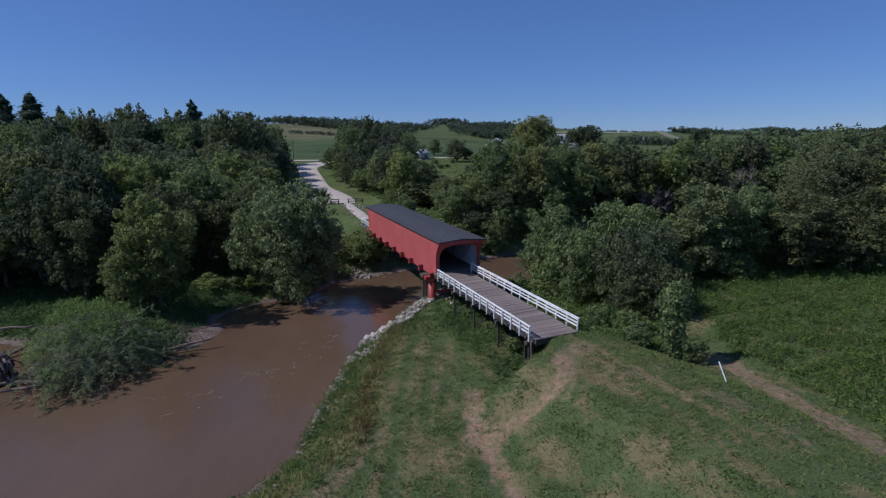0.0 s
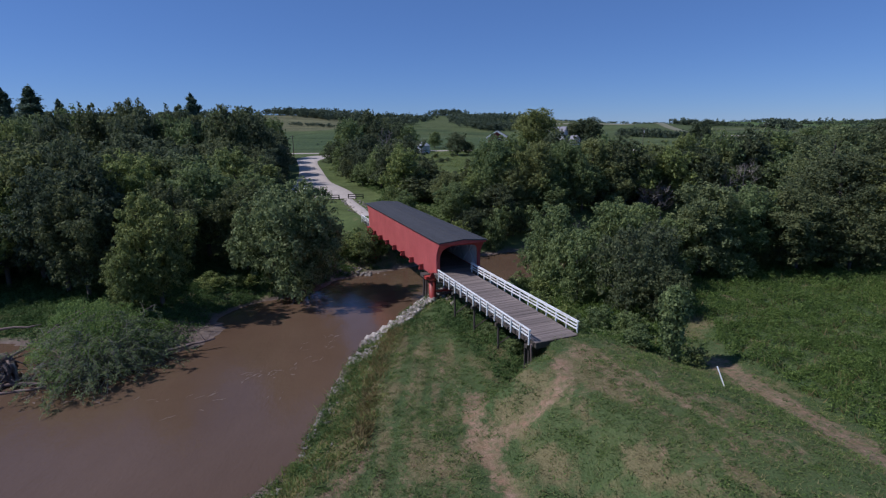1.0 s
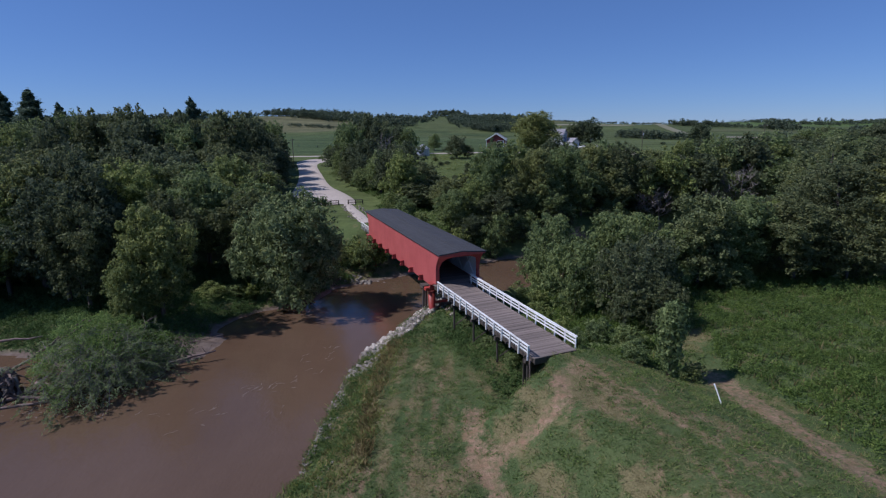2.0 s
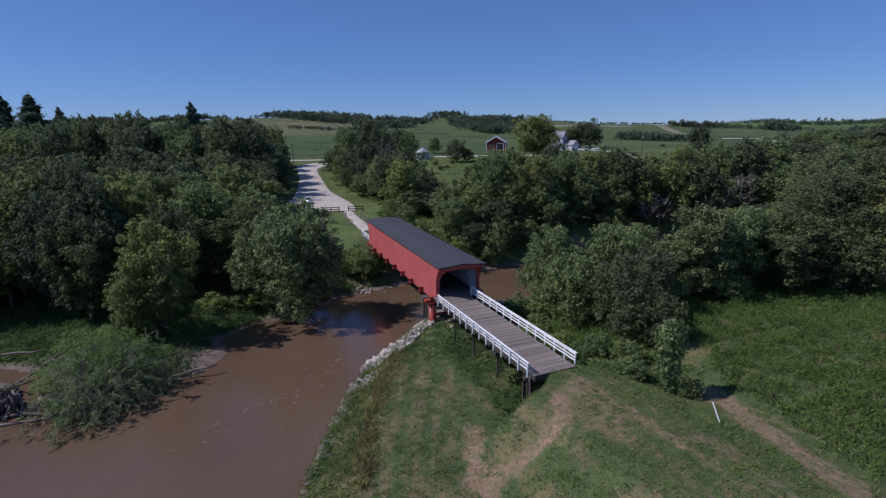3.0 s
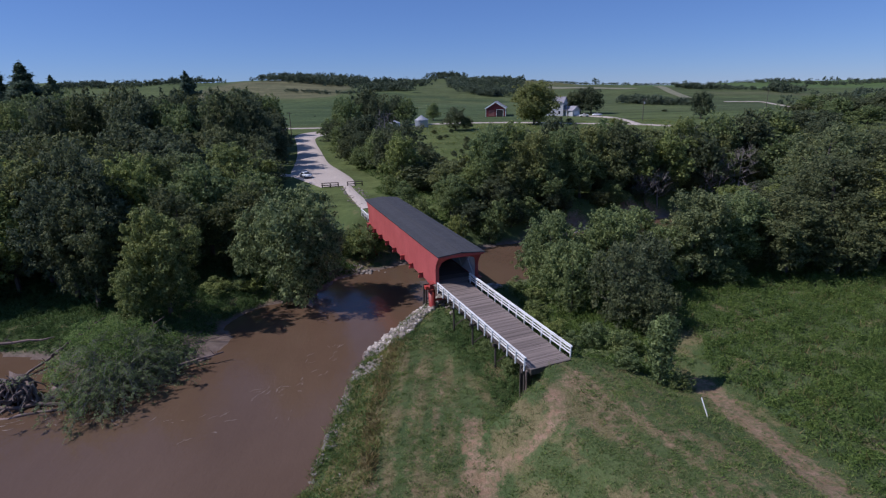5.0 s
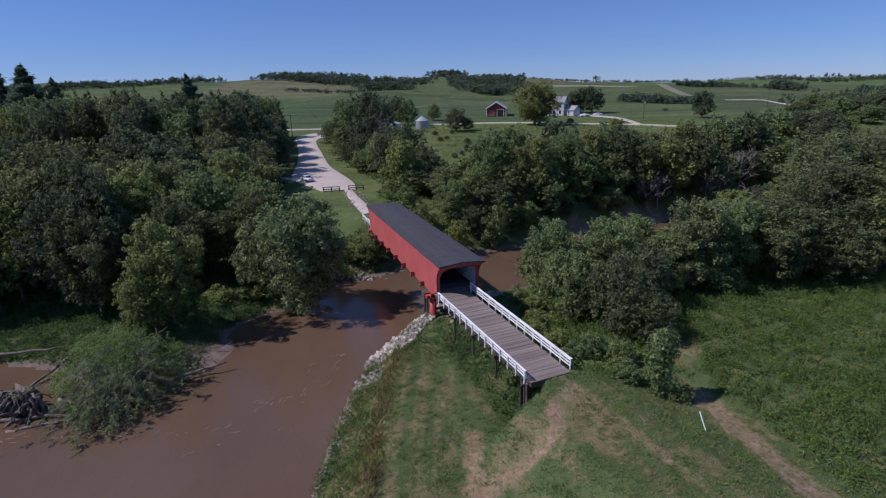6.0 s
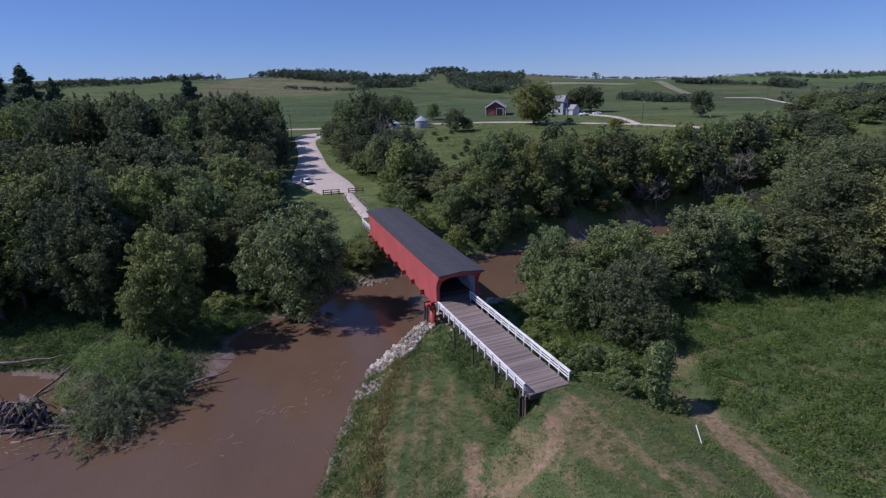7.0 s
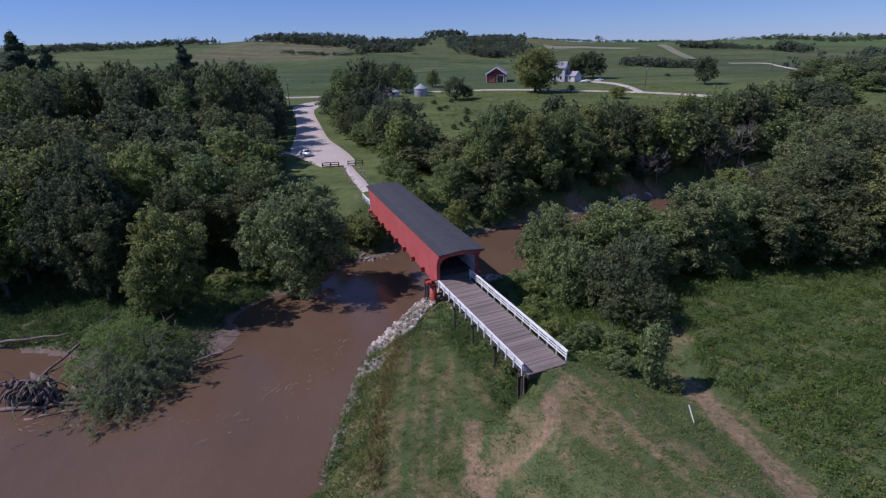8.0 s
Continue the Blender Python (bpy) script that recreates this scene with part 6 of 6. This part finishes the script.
house = gable_house("farmhouse", 59.4, 284.0, 62, 7.6, 9.0, 6.4, 9.2, HOUSE_WHITE, ROOF_GREY, "two-storey white farmhouse with a grey roof", "house")
for z in (1.0, 4.0):
    for x in (-2.2, 0.0, 2.2):
        window(house, x, -4.5, z, 1.0, 1.6, 0)
    for y in (-2.6, 0.4, 3.0):
        window(house, -3.8, y, z, 1.0, 1.6, 1)
part("porch_roof", boxes((-4.0, 4.0, -6.6, -4.5, 2.75, 2.95)), ROOF_GREY, house)
for x in (-3.7, 0, 3.7):
    part("porch_post", boxes((x - 0.1, x + 0.1, -6.5, -6.3, 0, 2.75)), WHITE, house)
part("chimney", boxes((-0.4, 0.4, 0.6, 1.4, 7.6, 9.9)), surface("chimney_brick", (0.24, 0.12, 0.09), (0.3, 0.17, 0.13), 2, 10), house)
garage = gable_house("garage", 66.0, 280.0, 40, 5.6, 6.4, 2.8, 4.8, HOUSE_WHITE, ROOF_GREY, "white one-storey garage with a pale gable", "garage")
part("garage_door", boxes((-2.0, 2.0, -3.27, -3.21, 0, 2.3)), ROOF_WHITE, garage)


def grain_bin(x, y, r, wall, top, label):
    z = ground_at(x, y) - 0.1
    th = thing("grain_bin", pose(x, y, z), label, "grain bin", "grain bins by the pasture")
    bm = bmesh.new()
    n = 14
    pts = [(0, 0, wall * k / n) for k in range(n + 1)]
    tube(bm, pts, [r + 0.03 * (k % 2) for k in range(n + 1)], 28)
    part("wall", bm, GALVANIZED, th, "corrugated steel wall")
    bm = bmesh.new()
    tube(bm, [(0, 0, wall - 0.05), (0, 0, wall + 0.1), (0, 0, top - 0.25), (0, 0, top)], [r + 0.2, r + 0.15, 0.5, 0.42], 24)
    part("roof", bm, BIN_ROOF, th, "dull grey cone roof")
    part("door", boxes((-0.4, 0.4, -r - 0.08, -r + 0.1, 0.2, 1.9)), ROOF_GREY, th)


grain_bin(-8.0, 236.0, 2.8, 3.2, 5.2, "round galvanized grain bin with a cone roof")
grain_bin(-19.8, 236.0, 2.6, 2.2, 3.6, "round grain bin half hidden behind trees")
shed = gable_house("shed", -92.0, 128.0, 30, 7, 9, 3.2, 5.2, WHITE, ROOF_GREY, "pale building glimpsed through the wood", "shed")
window(shed, 0, -4.5, 1.2, 1.2, 1.3, 0)
shed2 = gable_house("cabin", -66.0, 77.0, -20, 6, 8, 2.8, 4.6, ROOF_WHITE, ROOF_GREY, "small pale cabin among the trees on the bank", "cabin")
window(shed2, 0, -4.0, 1.0, 1.2, 1.2, 0)

# flecks of foam drifting on the river
rng = np.random.default_rng(61)
vs, fs, at = [], [], 0
for cx, cy, n, dx, dy in ((-12.3, 54.1, 5, 0.1, 1.0), (-12.3, 51.8, 5, 0.3, 1.0), (-12.7, 48.4, 4, 0.4, 0.9), (-14.1, 46.4, 5, 0.5, 0.9), (-20.0, 41.4, 5, 0.7, 0.7), (-20.6, 39.3, 4, 0.8, 0.6), (-16.2, 44.7, 5, 0.5, 0.8),
                          (-14.5, 52.6, 4, 0.2, 1.0), (-17.9, 44.4, 4, 0.6, 0.8), (-14.4, 41.5, 3, 0.4, 0.9), (-17.5, 46.3, 4, 0.5, 0.8), (-30.0, 40.9, 6, 1.0, 0.2), (-35.5, 41.0, 7, 1.0, 0.1), (-40.0, 41.0, 7, 1.0, 0.1), (-24.0, 41.0, 4, 0.9, 0.4)):
    for k in range(n):
        x, y = cx + dx * rng.normal() * 0.9 + rng.normal() * 0.35, cy + dy * rng.normal() * 0.9 + rng.normal() * 0.35
        turn, long, r = math.atan2(dy, dx) + rng.normal() * 0.35, rng.uniform(0.35, 1.3), rng.uniform(0.015, 0.055)
        t = np.linspace(0, 1, 9)
        bend = turn + 0.7 * rng.normal() * t
        mx, my = x + np.cumsum(np.cos(bend)) * long / 9, y + np.cumsum(np.sin(bend)) * long / 9
        w = r * np.sin(t * 3.1416) * rng.uniform(0.3, 1.3, 9) + 0.003
        left = np.column_stack([mx - np.sin(bend) * w, my + np.cos(bend) * w, np.full(9, 0.014)])
        right = np.column_stack([mx + np.sin(bend) * w, my - np.cos(bend) * w, np.full(9, 0.014)])
        vs.append(np.vstack([left, right]))
        fs.append(np.array([(at + j + 1, at + j, at + 9 + j, at + 10 + j) for j in range(8)]))
        at += 18
tagged(new("foam", mesh_from("foam", np.concatenate(vs), np.concatenate(fs), surface("river_foam", (0.165, 0.120, 0.095), (0.225, 0.175, 0.145), 2, 10))), "thin pale foam streaks drifting on the brown water", "foam", kind="stuff")

# ---------------------------------------------------------------- grass and weeds
def blades(p, high, lean, width, rng):
    """Thin upright triangles at p."""
    k = len(p)
    a = rng.uniform(0, 6.283, k)
    side = np.column_stack([np.cos(a), np.sin(a), 0 * a]) * np.asarray(width)[:, None]
    b = rng.uniform(0, 6.283, k)
    tip = np.column_stack([np.cos(b) * lean, np.sin(b) * lean, high])
    v = np.stack([p - side, p + side, p + tip], 1)
    return v.reshape(-1, 3), np.arange(3 * k).reshape(-1, 3)


def field_of(name, rng, n, x0, x1, y0, y1, keep, make, material, label):
    x, y = rng.uniform(x0, x1, n), rng.uniform(y0, y1, n)
    m = rng.uniform(0, 1, n) < keep(x, y)
    x, y = x[m], y[m]
    p = np.column_stack([x, y, height(x, y)])
    v, f = make(p)
    ob = new(name, mesh_from(name, v, f, material))
    return tagged(ob, label, "grass", kind="stuff")


rng = np.random.default_rng(41)


def land(x, y):
    return smooth(1.0, 2.2, river_distance(x, y))


def bare(x, y):
    b = line_mask(x, y, WORN, 0.3, 1.0) * 0.85
    b = np.maximum(b, line_mask(x, y, WORN_LOW, 0.25, 0.9) * 0.75)
    return np.maximum(b, line_mask(x, y, TRACK, 0.5, 0.8) * 0.9)


def tufts(high, spread, per, lean=1.5):
    def make(p):
        k = len(p) * per
        q = np.repeat(p, per, 0) + rng.normal(size=(k, 3)) * np.array((spread, spread, 0))
        h = high * rng.uniform(0.4, 1.1, k)
        return blades(q - np.array((0, 0, 0.03)), h, h * lean, 0.020 + 0.05 * h, rng)
    return make


def herbs(high, per, size):
    def make(p):
        k = len(p) * per
        tall = high * np.repeat(rng.uniform(0.5, 1.25, len(p)) * (0.7 + 0.3 * waves(p[:, 0], p[:, 1], 5.0, 2) + 0.3 * waves(p[:, 0], p[:, 1], 1.9, 6)), per)
        t = rng.uniform(0.15, 1, k)
        q = np.repeat(p, per, 0) + rng.normal(size=(k, 3)) * np.array((0.10, 0.10, 0)) + np.column_stack([0 * t, 0 * t, t * tall])
        n = unit(rng.normal(size=(k, 3)) * 0.8 + np.array((0, 0, 1.1)))
        return leaf_blades(q, n, size * rng.uniform(0.6, 1.4, k), rng, 0.42)
    return make


def leafy_clumps(high, per, size, reach):
    """Domed plants of many leaves, each plant with its own height and width."""
    def make(p):
        k = len(p) * per
        swell = 0.62 + 0.30 * waves(p[:, 0], p[:, 1], 6.5, 2) + 0.28 * waves(p[:, 0], p[:, 1], 2.3, 6)
        tall = np.repeat(high * rng.uniform(0.45, 1.4, len(p)) * np.clip(swell, 0.25, 1.3), per)
        wide = np.repeat(reach * rng.uniform(0.6, 1.5, len(p)), per)
        r, a = np.sqrt(rng.uniform(0, 1, k)), rng.uniform(0, 6.283, k)
        z = tall * (1 - 0.75 * r ** 2) * rng.uniform(0.55, 1.05, k)
        out = np.column_stack([np.cos(a) * r, np.sin(a) * r, 0 * r])
        q = np.repeat(p, per, 0) + out * wide[:, None] + np.column_stack([0 * z, 0 * z, z])
        n = unit(out * 0.8 + rng.normal(size=(k, 3)) * 0.6 + np.array((0, 0, 0.45)))
        return leaf_blades(q, n, size * rng.uniform(0.6, 1.4, k), rng, 0.36)
    return make


patchy = lambda x, y, s: np.clip(0.55 + 0.55 * waves(x, y, s, 3) + 0.35 * waves(x, y, s * 0.37, 4) + 0.35 * waves(x, y, s * 2.6, 5), 0.04, 1)
field_of("mown_grass", rng, 84000, -12, 30, 20, 52, lambda x, y: land(x, y) * (1 - weedy(x, y)) * (1 - bare(x, y)) * patchy(x, y, 3.1) * (1.25 - 1.1 * dryness(x, y)), tufts(0.17, 0.10, 3, 1.7), GRASS, "short mown green grass")
field_of("dry_grass", rng, 40000, -12, 30, 20, 52, lambda x, y: land(x, y) * (1 - weedy(x, y)) * (1 - patchy(x, y, 3.1)) * (0.25 + 1.1 * dryness(x, y)) * (1 - bare(x, y)), tufts(0.16, 0.10, 3, 1.7), DRY, "dry straw-coloured grass tufts")
field_of("bank_grass", rng, 34000, -16, -1.5, 21, 63, lambda x, y: smooth(-0.7, -0.2, river_distance(x, y) - (1.3 * smooth(50, 54, y) + 2.2 * smooth(57, 61, y))) * smooth(6.2, 2.6, river_distance(x, y)) * patchy(x, y, 2.0), tufts(0.34, 0.14, 3), GRASS, "long rough grass along the river bank")
field_of("bank_straw", rng, 14000, -16, -1.5, 21, 63, lambda x, y: smooth(-0.7, -0.2, river_distance(x, y) - (1.3 * smooth(50, 54, y) + 2.2 * smooth(57, 61, y))) * smooth(5.4, 3.4, river_distance(x, y)) * smooth(0.8, 2.4, river_distance(x, y)) * (0.9 - 0.7 * patchy(x, y, 4.0)), tufts(0.42, 0.14, 3, 0.9), DRY, "long dry straw along the river bank")
field_of("brown_stalks", rng, 9000, -7.5, -4, 29, 53, lambda x, y: line_mask(x, y, ((-4.9, 52), (-5.5, 44), (-5.8, 38), (-5.2, 30)), 0.25, 0.55) * (0.1 + 0.6 * patchy(x, y, 3.0)), tufts(0.42, 0.14, 3, 0.8), BROWN_STRAW, "old brown stalks on the shoulder of the bank")
clump = lambda x, y: smooth(0.25, 0.9, waves(x, y, 1.9, 7) + 0.6 * waves(x, y, 0.8, 9) + 0.5 * waves(x, y, 9.0, 4))
field_of("broadleaf_weeds", rng, 34000, -12, 30, 20, 52, lambda x, y: land(x, y) * (1 - weedy(x, y)) * (1 - bare(x, y)) * (0.04 + 0.8 * clump(x, y)), herbs(0.20, 3, 0.15), WEED, "low broad-leaved weeds in the mown grass")
field_of("bank_weeds", rng, 30000, -16, 8, 21, 66, lambda x, y: smooth(-0.5, 0.0, river_distance(x, y) - (1.3 * smooth(50, 54, y) + 2.2 * smooth(57, 61, y)) * (x < 3)) * np.maximum(smooth(4.6, 2.4, river_distance(x, y)) * patchy(x, y, 3.0) * 0.7, smooth(48, 52, y) * patchy(x, y, 2.6)) * (1 - 0.9 * spot(x, y, 0.2, 61.6, 2.6, 2.6)), leafy_clumps(0.62, 8, 0.17, 0.26), WEED, "leafy weeds on the bank and under the deck")
field_of("meadow_weeds", rng, 64000, 9, 66, 21, 66, lambda x, y: land(x, y) * weedy(x, y) * (0.12 + 0.88 * patchy(x, y, 2.2)) * (0.5 + 0.5 * patchy(x, y, 7.0)), leafy_clumps(1.2, 15, 0.19, 0.30), WEED, "tall leafy green weeds in the meadow")
field_of("meadow_straw", rng, 2600, 18, 62, 23, 62, lambda x, y: weedy(x, y) * (1 - patchy(x, y, 5.0)) * 1.4, tufts(0.75, 0.14, 3, 0.5), DRY, "pale seed heads and dry stems among the weeds")
field_of("left_bank_weeds", rng, 62000, -70, -14, 50, 82, lambda x, y: smooth(0.2, 0.8, river_distance(x, y)) * (0.3 + 0.7 * patchy(x, y, 4.0)) * (1 - 0.9 * spot(x, y, -27, 55, 2.5, 3.5)), leafy_clumps(0.9, 6, 0.25, 0.4), WEED, "lush green weeds on the wooded bank")
field_of("far_bank_weeds", rng, 16000, -22, 60, 78, 116, lambda x, y: smooth(0.6, 1.6, river_distance(x, y)) * smooth(14, 8, river_distance(x, y)) * patchy(x, y, 4.0) * (1 - line_mask(x, y, ((-12, 94), (-15, 102), (-21, 122)), 2.0, 1.0)), herbs(0.9, 6, 0.28), WEED, "rough green growth on the far bank")


def along_deck(x, y):
    s = (x - DECK_END[0]) * ACROSS[0] + (y - DECK_END[1]) * ACROSS[1]
    a = (x - DECK_END[0]) * DOWN[0] + (y - DECK_END[1]) * DOWN[1]
    return smooth(-4.6, -3.0, s) * (1 - smooth(2.5, 4.5, s)) * smooth(-0.3, -1.4, a) * smooth(-17, -13, a) * (1 - smooth(-1.5, 0.5, a) * smooth(-2.0, -1.0, s))


field_of("deck_weeds", rng, 9000, -3, 14, 37, 56, lambda x, y: along_deck(x, y) * (0.3 + 0.7 * patchy(x, y, 2.2)), herbs(0.9, 9, 0.17), WEED, "dense green weeds round the trestle posts")
field_of("lot_slope_grass", rng, 26000, -40, 6, 98, 150, lambda x, y: smooth(3.0, 5.0, river_distance(x, y)) * patchy(x, y, 4.0) * (1 - line_mask(x, y, ((-12, 94), (-15, 102), (-21, 122), (-30, 136), (-36, 150)), 4.0, 2.0)) * (1 - line_mask(x, y, ((-23, 125), (-28, 136), (-34, 150)), 8.5, 1.5)) * smooth(-26, -18, x + 0.3 * (y - 122)), herbs(0.5, 5, 0.3), WEED, "rough grass on the slope beside the lot")
field_of("pasture_tufts", rng, 30000, -20, 100, 138, 250, lambda x, y: patchy(x, y, 9.0) * patchy(x, y, 3.0), tufts(0.7, 0.35, 3), GRASS, "long uneven pasture grass")
